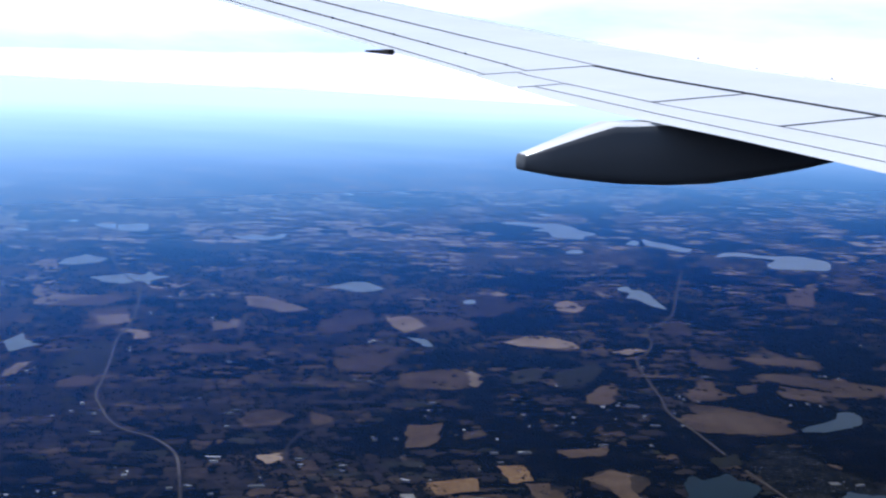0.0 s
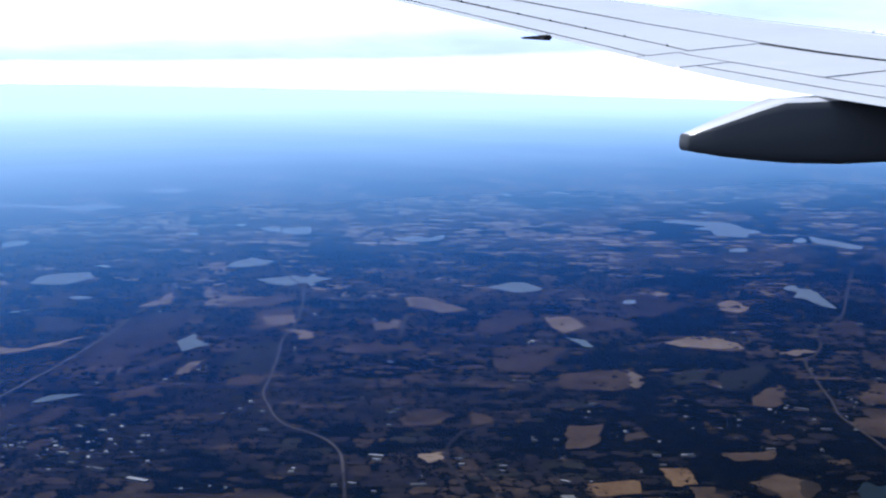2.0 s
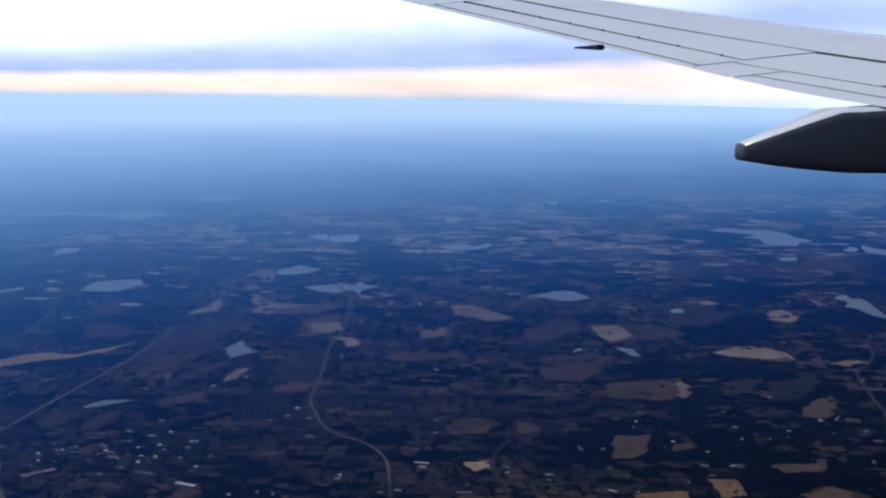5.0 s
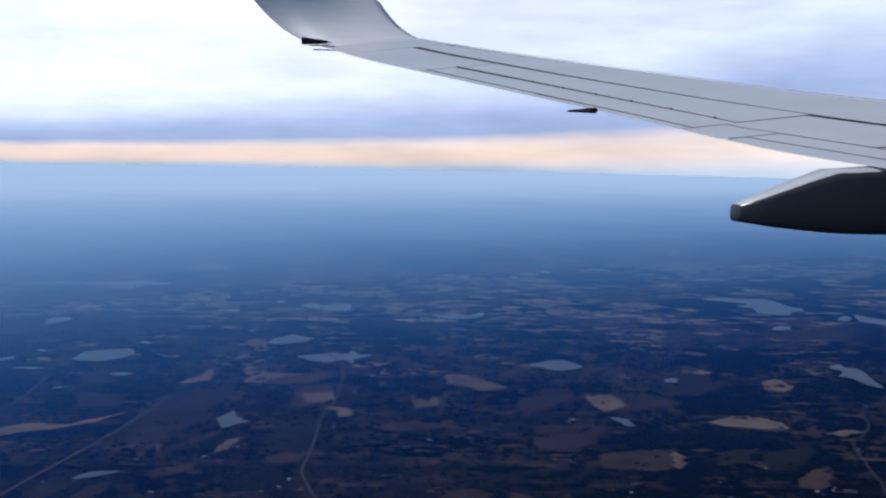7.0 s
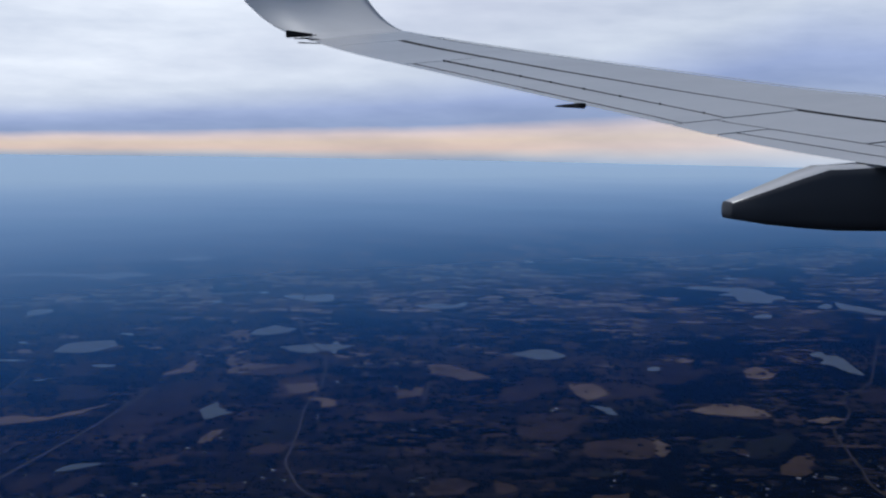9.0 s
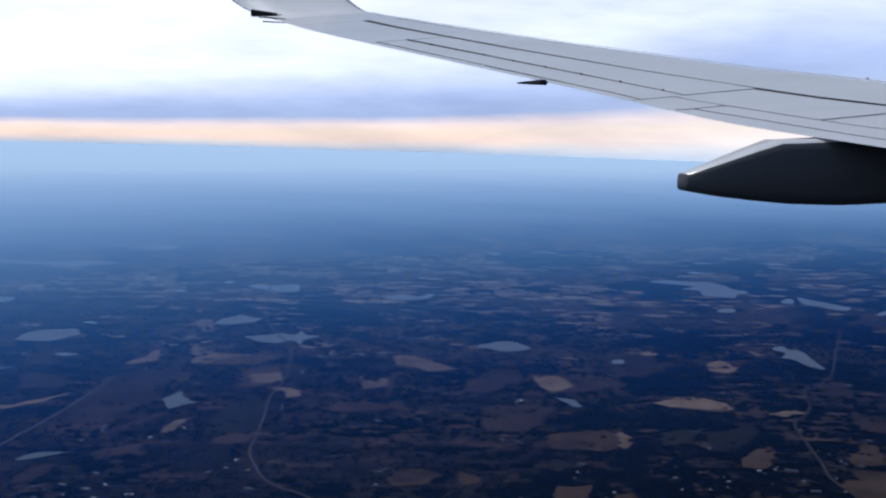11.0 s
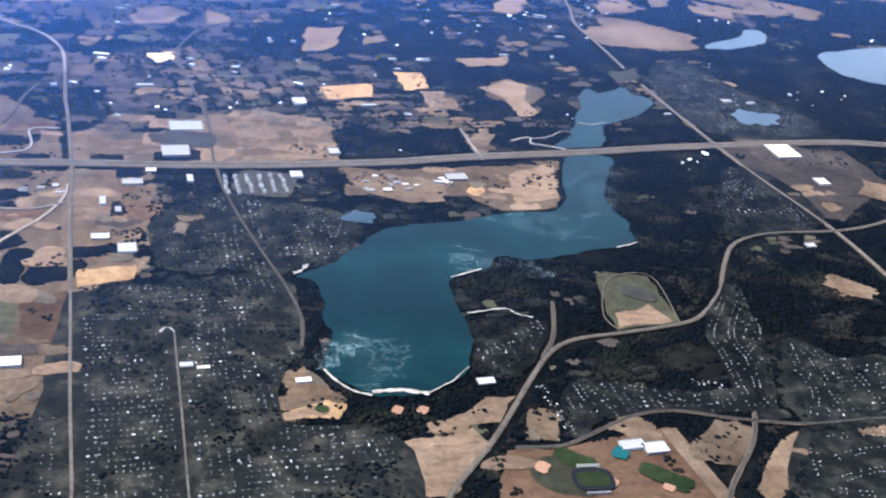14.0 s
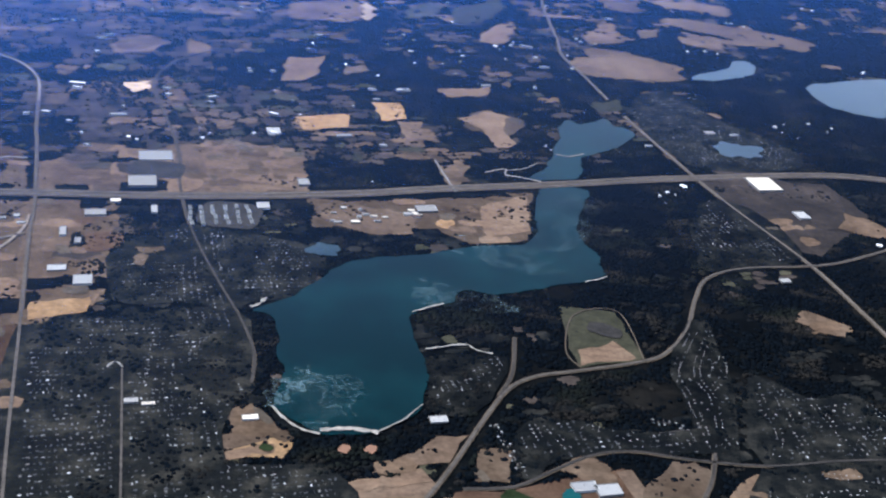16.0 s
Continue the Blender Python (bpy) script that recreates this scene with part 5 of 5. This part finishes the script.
# Rows of older houses along the streets of the town, block by block.
xs, ys, turns = [], [], []
for axis in (0, 1):
    ua, ub = (GX, GY) if axis == 0 else (GY, GX)
    for k in range(-180, 240):
        runs = []
        for j in range(-260, 420):
            p, q = k * 1.22, j * 0.44
            c = ua * p + ub * q
            bend = 0.7 * noise.noise((c.x * 0.09, c.y * 0.09, 4.1 + axis))
            c = c + ua * bend
            block = noise.noise((math.floor(c.x / 5.5) * 7.3, math.floor(c.y / 4.2) * 3.7, 0.5))
            if c.y < 168 and c.y > 60 and -40 < c.x < 110 and (block > 0.05) == (axis == 0) and cover_at(np.array([c.x]), np.array([c.y]))[0] == SUBURB:
                runs.append((c.x, c.y))
                for side in (-1, 1):
                    if hr.random() < 0.88:
                        w = c + ua * (side * hr.uniform(0.26, 0.40)) + ub * hr.uniform(-0.14, 0.14)
                        xs.append(w.x), ys.append(w.y), turns.append(math.radians(13.6) + math.pi / 2 * hr.integers(0, 2) + hr.uniform(-0.3, 0.3))
            else:
                if len(runs) > 3:
                    street(runs, 0.09)
                runs = []
        if len(runs) > 3:
            street(runs, 0.09)
xy, turns = np.stack([xs, ys], -1), np.array(turns)
far_enough = ((xy[:, None, :] - NEAR[None]) ** 2).sum(-1).min(1) > 0.35
free = cover_at(xy[:, 0], xy[:, 1]) == SUBURB
xy, turns = xy[far_enough & free], turns[far_enough & free]
for px, py in np.concatenate([xy, NEAR]):
    cover[int((py - MY) / MRES), int((px - MX) / MRES)] = BARE
scatter_houses(xy, turns, hr.uniform(0.07, 0.115, len(xy)), "town_houses", "rows of small pale houses with grey and brown roofs", M_ROOF)
ob = mesh_object("streets", streets_v, streets_f, M_STREET)
tagged(ob, "narrow grey streets between rows of houses", "streets", kind="stuff")

# Lone farmhouses and barns in the country, in loose groups.
centres = hr.uniform((-75, 122), (120, 270), (95, 2))
pts = np.concatenate([c + hr.normal(0, 2.2, (int(hr.integers(1, 7)), 2)) for c in centres] + [hr.normal((-38, 146), (9, 5), (60, 2)), hr.normal((40, 172), (16, 8), (40, 2))])
pts = pts[np.isin(cover_at(pts[:, 0], pts[:, 1]), (WOOD, GLADE))]
for px, py in pts:
    fill([(px - 0.5, py - 0.7), (px + 0.5, py - 0.7), (px + 0.5, py + 0.4), (px - 0.5, py + 0.4)], BARE)
scatter_houses(pts, hr.uniform(0, 3.1, len(pts)), 0.08 + 0.24 * hr.random(len(pts)) ** 2.2, "farmsteads", "scattered white farmhouses and barns", M_BARN_ROOF)


# ---- large buildings ----
def building(box, height, roof_material, label, turn=13.6, units=3):
    """A flat-roofed block with parapet and rooftop units."""
    cx, cy, rx, ry = box
    ob = new("building")
    fill([(cx + sx * (rx + 0.2), cy + sy * (ry + 0.2)) for sx, sy in ((-1, -1), (1, -1), (1, 1), (-1, 1))], BARE)
    ob.matrix_basis = pose(cx, cy, 0.05, 0, 0, turn)
    bm = bmesh.new()
    bmesh.ops.create_cube(bm, size=1.0)
    bmesh.ops.scale(bm, vec=(2 * rx, 2 * ry, height), verts=bm.verts)
    bmesh.ops.translate(bm, vec=(0, 0, height / 2), verts=bm.verts)
    part("wall", bm, M_WALL, ob)
    mesh_object("roof", [(-rx * .97, -ry * .95, height + .004), (rx * .97, -ry * .95, height + .004), (rx * .97, ry * .95, height + .004), (-rx * .97, ry * .95, height + .004)], [(0, 1, 2, 3)], roof_material, ob)
    for sx, sy, lx, ly in ((0, -1, rx, .02), (0, 1, rx, .02), (-1, 0, .02, ry), (1, 0, .02, ry)):
        bm = bmesh.new()
        bmesh.ops.create_cube(bm, size=1.0)
        bmesh.ops.scale(bm, vec=(2 * lx, 2 * ly, 0.04), verts=bm.verts)
        bmesh.ops.translate(bm, vec=(sx * rx, sy * ry, height + 0.02), verts=bm.verts)
        part("parapet", bm, M_WALL, ob)
    for k in range(units):
        bm = bmesh.new()
        bmesh.ops.create_cube(bm, size=1.0)
        bmesh.ops.scale(bm, vec=(0.09, 0.07, 0.05), verts=bm.verts)
        bmesh.ops.translate(bm, vec=(rx * (-0.6 + 1.2 * k / max(1, units - 1)), ry * (0.3 if k % 2 else -0.3), height + 0.03), verts=bm.verts)
        part("roof_unit", bm, M_GREY_ROOF, ob)
    return tagged(ob, label, "building")


for box, h, mat, label in (((14.3, 124.1, 1.4, 1.3), 0.25, M_WHITE_ROOF, "large white flat-roofed store by the highway"), ((11.5, 115.9, 1.0, 0.6), 0.2, M_WHITE_ROOF, "long white flat-roofed store"),
                           ((9.6, 111.4, 0.3, 0.9), 0.2, M_WHITE_ROOF, "small white commercial building"), ((11.4, 109.8, 0.3, 0.5), 0.18, M_WHITE_ROOF, "small white commercial building in a field"),
                           ((27.2, 120.7, 0.6, 0.7), 0.2, M_WHITE_ROOF, "white roadside building by the highway"), ((21.7, 85.2, 0.5, 0.3), 0.15, M_WHITE_ROOF, "white school building among houses"),
                           ((23.0, 85.0, 0.5, 0.2), 0.12, M_TAN_ROOF, "tan annex of a school"), ((84.3, 138.4, 1.6, 1.9), 0.25, M_TAN_ROOF, "large tan-roofed warehouse by the highway"),
                           ((86.4, 130.2, 0.7, 0.9), 0.2, M_WHITE_ROOF, "white warehouse beside the interchange"), ((79.7, 113.7, 0.5, 0.4), 0.15, M_WHITE_ROOF, "small white building in the woods"),
                           ((13.7, 102.5, 0.8, 0.8), 0.2, M_GREY_ROOF, "large grey-roofed industrial building in a field"), ((11.0, 104.3, 0.8, 0.5), 0.18, M_GREY_ROOF, "low grey industrial building"),
                           ((43.9, 123.4, 1.1, 0.7), 0.16, M_WHITE_ROOF, "pale industrial shed by the lake"), ((30.7, 127.5, 0.6, 0.8), 0.18, M_WHITE_ROOF, "white building beside a brown field"),
                           ((44.6, 85.7, 0.7, 0.4), 0.15, M_WHITE_ROOF, "white hall beside the lake"), ((25.9, 141.7, 0.8, 0.9), 0.15, M_WHITE_ROOF, "white barn in the woods"),
                           ((14.2, 131.3, 1.8, 1.3), 0.12, M_GREY_ROOF, "grey depot behind the store"), ((30.6, 84.2, 0.6, 0.3), 0.14, M_TAN_ROOF, "tan school building by playing fields"),
                           ((54.9, 78.8, 0.9, 0.5), 0.18, M_GREY_ROOF, "grey high school beside the stadium"), ((56.6, 78.6, 0.9, 0.6), 0.18, M_GREY_ROOF, "grey high school wing"),
                           ((-3.5, 100.5, 1.7, 0.22), 0.15, M_TAN_ROOF, "pale greenhouse range beside a field"), ((-5.0, 99.4, 0.24, 0.8), 0.15, M_GREY_ROOF, "grey wing of a greenhouse range"),
                           ((-1.9, 99.6, 0.24, 0.7), 0.15, M_WHITE_ROOF, "white wing of a greenhouse range"), ((-3.4, 98.8, 0.7, 0.3), 0.13, M_TAN_ROOF, "low tan packing shed between greenhouses"),
                           ((-9.9, 107.2, 0.6, 0.3), 0.15, M_GREY_ROOF, "grey farm supply shed"), ((-8.8, 108.4, 0.4, 0.5), 0.14, M_SLATE_ROOF, "dull grey farm store"),
                           ((-9.8, 109.6, 0.7, 0.25), 0.15, M_TAN_ROOF, "long tan farm shed"), ((-8.6, 110.9, 0.35, 0.35), 0.16, M_WHITE_ROOF, "small white farm store"),
                           ((3.4, 113.2, 0.35, 0.25), 0.14, M_WHITE_ROOF, "small white house by the frontage road"), ((4.6, 113.9, 0.3, 0.3), 0.14, M_GREY_ROOF, "small grey house by the frontage road"),
                           ((5.4, 112.6, 0.4, 0.2), 0.14, M_WHITE_ROOF, "low white house by the frontage road"),
                           ((1.9, 112.4, 0.4, 0.3), 0.14, M_SLATE_ROOF, "dull grey shed by the interchange"), ((81.5, 154.9, 0.7, 0.5), 0.12, M_WHITE_ROOF, "white hall among houses"),
                           ((12.7, 119.1, 0.5, 0.4), 0.14, M_TAN_ROOF, "small tan building along the highway"), ((16.8, 117.8, 0.3, 0.8), 0.18, M_WHITE_ROOF, "small white building near the road")):
    building(box, h, mat, label)
building((9.0, 84.0, 0.8, 0.6), 0.2, M_TAN_ROOF, "tan school building with flat roofs", units=4)
YARD = (38.6, 121.0, 4.5, 1.8)
for k in range(16):
    x, y = YARD[0] + YARD[2] * hr.uniform(-1, 1), YARD[1] + YARD[3] * hr.uniform(-1, 1)
    y += 0.235 * (x - YARD[0])
    building((x, y, hr.uniform(0.2, 0.6), hr.uniform(0.12, 0.3)), hr.uniform(0.1, 0.2), (M_TAN_ROOF, M_GREY_ROOF, M_WHITE_ROOF, M_CLAY)[int(hr.integers(0, 4))], "small industrial shed in a works yard", units=2)


# Long pale barns and sheds of the farms.
BARNS = [
    (-45.5, 153.3, 0.50),
    (-45.5, 145.2, 0.64),
    (-42.2, 155.2, 0.58),
    (-38.3, 154.1, 0.57),
    (-39.5, 144.5, 0.55),
    (-36.6, 141.1, 0.46),
    (-32.4, 139.8, 0.90),
    (-26.2, 137.2, 1.45),
    (-55.7, 121.6, 1.83),
    (-49.4, 176.1, 0.47),
    (-55.6, 144.8, 0.57),
    (-40.0, 161.0, 0.43),
    (-68.8, 164.3, 0.37),
    (-6.9, 199.8, 0.49),
    (-1.2, 170.9, 0.59),
    (-0.4, 164.8, 0.33),
    (0.8, 150.3, 0.52),
    (17.3, 149.2, 0.36),
    (37.6, 155.8, 0.46),
    (41.5, 160.6, 0.55),
    (25.8, 140.4, 0.34),
    (-2.4, 140.2, 0.35),
    (11.8, 150.7, 0.37),
    (20.5, 162.4, 0.32),
    (23.4, 163.3, 0.32),
    (-60.2, 121.9, 0.45),
    (-54.7, 130.8, 0.38),
    (28.1, 181.9, 0.62),
    (-0.4, 202.5, 0.69),
    (-0.6, 172.6, 0.59),
    (-17.1, 159.1, 0.72),
    (0.4, 151.8, 0.98),
    (7.6, 142.4, 0.98),
    (59.8, 186.3, 1.01),
    (36.9, 159.6, 0.54),
    (41.0, 160.6, 0.86),
    (52.5, 165.5, 0.65),
    (75.9, 207.5, 0.62),
    (84.8, 154.7, 0.64),
    (72.1, 147.8, 0.45),
    (-0.4, 141.2, 0.49),
    (11.3, 152.9, 0.45),
    (17.2, 151.2, 0.52),
    (61.7, 176.3, 0.70),
    (25.3, 147.2, 0.65),
    (26.0, 141.0, 0.69),
    (6.5, 132.5, 0.33),
    (2.8, 139.0, 0.28),
    (34.2, 142.1, 0.90),
    (38.9, 140.1, 0.41),
]
for x, y, half in BARNS:
    building((x, y, max(half, 0.3), min(0.55, max(0.22, 0.3 * half))), 0.2, M_BARN_ROOF, "long low white-roofed farm building among woods", hr.uniform(-25, 25), 2)


# Rows of long grey apartment blocks between car parks by the highway.
for k in range(6):
    for i in range(4):
        at = Vector((20.6, 116.6)) + GX * (1.15 * k) + GY * (1.15 * i - 1.2) + Vector((hr.uniform(-0.1, 0.1), hr.uniform(-0.1, 0.1)))
        building((at.x, at.y, 0.16, 0.46), 0.16, M_SLATE_ROOF, "long grey-roofed apartment block between car parks", 13.6 + hr.uniform(-4, 4), 2)

# ---- sports grounds ----
def stadium(box, label):
    """An oval running track round a green pitch, with a stand on each side."""
    cx, cy, rx, ry = box
    ob = new("stadium")
    fill([(cx + sx * (rx + 0.3), cy + sy * (ry + 0.3)) for sx, sy in ((-1, -1), (1, -1), (1, 1), (-1, 1))], BARE)
    ob.matrix_basis = pose(cx, cy, 0.09, 0, 0, 8)

    def oval(a, b, n=36):
        return [(a * math.copysign(abs(math.cos(2 * math.pi * k / n)) ** 0.5, math.cos(2 * math.pi * k / n)), b * math.copysign(abs(math.sin(2 * math.pi * k / n)) ** 0.7, math.sin(2 * math.pi * k / n))) for k in range(n)]
    sheet("track", oval(rx, ry), 0.03, M_TRACK, ob, 0.03)
    sheet("pitch", oval(rx * 0.78, ry * 0.66), 0.04, M_GREEN, ob, 0.01)
    for side in (-1, 1):
        bm = bmesh.new()
        for k in range(4):
            geom = bmesh.ops.create_cube(bm, size=1.0)["verts"]
            bmesh.ops.scale(bm, vec=(rx * 1.1, 0.05, 0.05 * (k + 1)), verts=geom)
            bmesh.ops.translate(bm, vec=(0, side * (ry * 1.1 + 0.05 * k), 0.025 * (k + 1)), verts=geom)
        part("stand", bm, M_WHITE_ROOF if side > 0 else M_GREY_ROOF, ob, "pale stepped spectator stand")
    return tagged(ob, label, "stadium")


stadium((51.4, 74.6, 1.5, 1.2), "green pitch with a dark running track and stands")
stadium((5.1, 82.6, 1.5, 1.0), "green pitch with a dark oval track by the fields")
for box, mat, label in (((53.9, 77.8, 0.6, 0.7), M_TEAL, "teal tennis courts beside the school"), ((50.4, 76.7, 1.7, 0.8), M_GREEN, "green practice field"), ((56.8, 75.3, 1.9, 0.9), M_GREEN, "green playing field"),
                        ((47.9, 75.6, 0.5, 0.6), M_CLAY, "red clay baseball infield"), ((52.7, 74.4, 0.4, 0.5), M_CLAY, "red clay infield"), ((56.7, 74.2, 0.4, 0.4), M_CLAY, "small red clay infield"),
                        ((59.7, 101.1, 1.5, 1.0), M_ASPHALT, "dark car park in the sports park"), ((39.6, 81.4, 0.4, 0.5), M_CLAY, "red clay court by the beach"), ((37.7, 81.2, 0.4, 0.5), M_CLAY, "red clay court"),
                        ((32.2, 80.7, 0.5, 0.4), M_GREEN, "green school field")):
    field(box, mat, label, 4.0, 0.15, 0.09)
strip_line = [(58.1, 81.1), (59.0, 78.2), (60.5, 73.8), (60.9, 72.2)]
fill_line(strip_line, 1.4, BARE)
tagged(strip("bare_strip", strip_line, 1.3, 0.1, M_TAN), "broad strip of bare tan soil", "bare soil", kind="structure")
parking = [((24.2, 118.0, 3.1, 2.9), "grey gridded car park of a retail centre"), ((15.1, 127.6, 2.9, 2.1), "grey car park behind the store")]
for box, label in parking:
    field(box, M_ASPHALT, label, 6.0, 0.05, 0.1)

# ---- shore details ----
for pts_line, w in (([(32.1, 85.8), (33.2, 84.3), (34.5, 83.2), (35.9, 82.8)], 0.35), ([(35.9, 83.3), (37.9, 83.7), (40.1, 83.5)], 0.75), ([(43.7, 95.7), (47.0, 96.8), (47.9, 96.1), (49.3, 95.8)], 0.3), ([(28.5, 100.3), (29.1, 100.8), (29.7, 102.1)], 0.6), ([(59.8, 142.3), (61.3, 141.9), (63.3, 143.3)], 0.4),
                    ([(50.7, 134.7), (53.1, 136.2), (53.1, 134.5), (54.9, 134.1), (57.1, 133.4)], 0.3), ([(53.3, 135.9), (55.2, 136.7), (57.1, 138.8)], 0.25), ([(40.1, 83.6), (41.8, 85.2), (43.4, 87.5)], 0.2), ([(59.0, 109.9), (61.5, 111.5)], 0.3), ([(42.5, 101.7), (45.4, 103.6)], 0.25), ([(19.0, 89.4), (19.3, 90.2), (20.1, 89.6)], 0.3)):
    line = ragged(smooth_line(pts_line, False, 6), 0.12, 1.3)
    fill_line(line, 0.6, BARE)
    tagged(strip("shore", line, w * 0.55, 0.17, M_SAND, vary=1.1), "white sandy shore and ice rim", "shore", kind="structure")
for box in ((35.2, 87.2, 3.4, 4.2), (33.2, 87.9, 1.3, 4.7), (47.0, 104.7, 4.6, 2.6), (58.6, 122.9, 2.9, 8.0), (51.0, 113.9, 7.0, 2.8), (34.0, 112.0, 1.3, 1.3)):
    tagged(sheet("ice", blob(*box, 2.0, 0.4, 26), 0.15, M_ICE), "thin swirling ice on the lake", "ice", kind="structure")


# ---- woods ----
def crowns(xy, radius, height, name, label, seed, material):
    """Many low uneven tree crowns in one mesh: two rings and a tip each."""
    r = np.random.default_rng(seed)
    n, k = len(xy), 5
    a = np.linspace(0, 2 * np.pi, k, endpoint=False)[None] + r.uniform(0, 6.28, (n, 1))
    low = np.stack([np.cos(a), np.sin(a)], -1) * (radius[:, None] * r.uniform(0.55, 1.15, (n, k)))[..., None]
    top = np.stack([np.cos(a + 0.6), np.sin(a + 0.6)], -1) * (radius[:, None] * r.uniform(0.3, 0.8, (n, k)))[..., None]
    verts = np.zeros((n, 2 * k + 1, 3))
    verts[:, :k, :2], verts[:, k:2 * k, :2], verts[:, 2 * k, :2] = xy[:, None] + low, xy[:, None] + top, xy + r.normal(0, 0.2, (n, 2)) * radius[:, None]
    verts[:, :k, 2] = height[:, None] * r.uniform(0.1, 0.5, (n, k))
    verts[:, k:2 * k, 2] = height[:, None] * r.uniform(0.6, 0.95, (n, k))
    verts[:, 2 * k, 2] = height
    tri = []
    for i in range(k):
        j = (i + 1) % k
        tri += [(i, j, k + i), (j, k + j, k + i), (k + i, k + j, 2 * k)]
    idx = np.array(tri)[None] + (np.arange(n) * (2 * k + 1))[:, None, None]
    return tagged(bulk(name, verts.reshape(-1, 3), idx.reshape(-1, 3), material), label, "trees", kind="stuff")


def plant(x0, x1, y0, y1, step, seed, reach, town=False):
    r = np.random.default_rng(seed)
    gx, gy = np.meshgrid(np.arange(x0, x1, step), np.arange(y0, y1, step))
    x, y = gx.ravel() + r.uniform(-0.5, 0.5, gx.size) * step, gy.ravel() + r.uniform(-0.5, 0.5, gx.size) * step
    ang, dist = np.arctan2(x - 25, y - 8), np.hypot(x - 25, y - 8)
    ok = (np.abs(ang) < 0.72) & (dist > reach[0]) & (dist < reach[1])
    x, y = x[ok], y[ok]
    c = cover_at(x, y)
    thick = 0.6 * field_noise(x, y, 0.22, 5) + 0.4 * field_noise(x, y, 0.7, 6)
    chance = np.select([c == GROVE, c == WOOD, c == SUBURB, c == GLADE, c == OPEN], [np.full(len(x), 0.9) * (not town), np.clip((thick - 0.30) * 6, 0.12, 0.97) * (not town), np.clip((thick - 0.32) * 3.6, 0.10, 0.9) * town, np.where(thick > 0.64, 0.5, 0.012) * (not town), np.where(thick > 0.73, 0.3, 0.002) * (not town)], 0.0)
    keep = r.random(len(x)) < chance
    return np.stack([x[keep], y[keep]], -1), r, c[keep]


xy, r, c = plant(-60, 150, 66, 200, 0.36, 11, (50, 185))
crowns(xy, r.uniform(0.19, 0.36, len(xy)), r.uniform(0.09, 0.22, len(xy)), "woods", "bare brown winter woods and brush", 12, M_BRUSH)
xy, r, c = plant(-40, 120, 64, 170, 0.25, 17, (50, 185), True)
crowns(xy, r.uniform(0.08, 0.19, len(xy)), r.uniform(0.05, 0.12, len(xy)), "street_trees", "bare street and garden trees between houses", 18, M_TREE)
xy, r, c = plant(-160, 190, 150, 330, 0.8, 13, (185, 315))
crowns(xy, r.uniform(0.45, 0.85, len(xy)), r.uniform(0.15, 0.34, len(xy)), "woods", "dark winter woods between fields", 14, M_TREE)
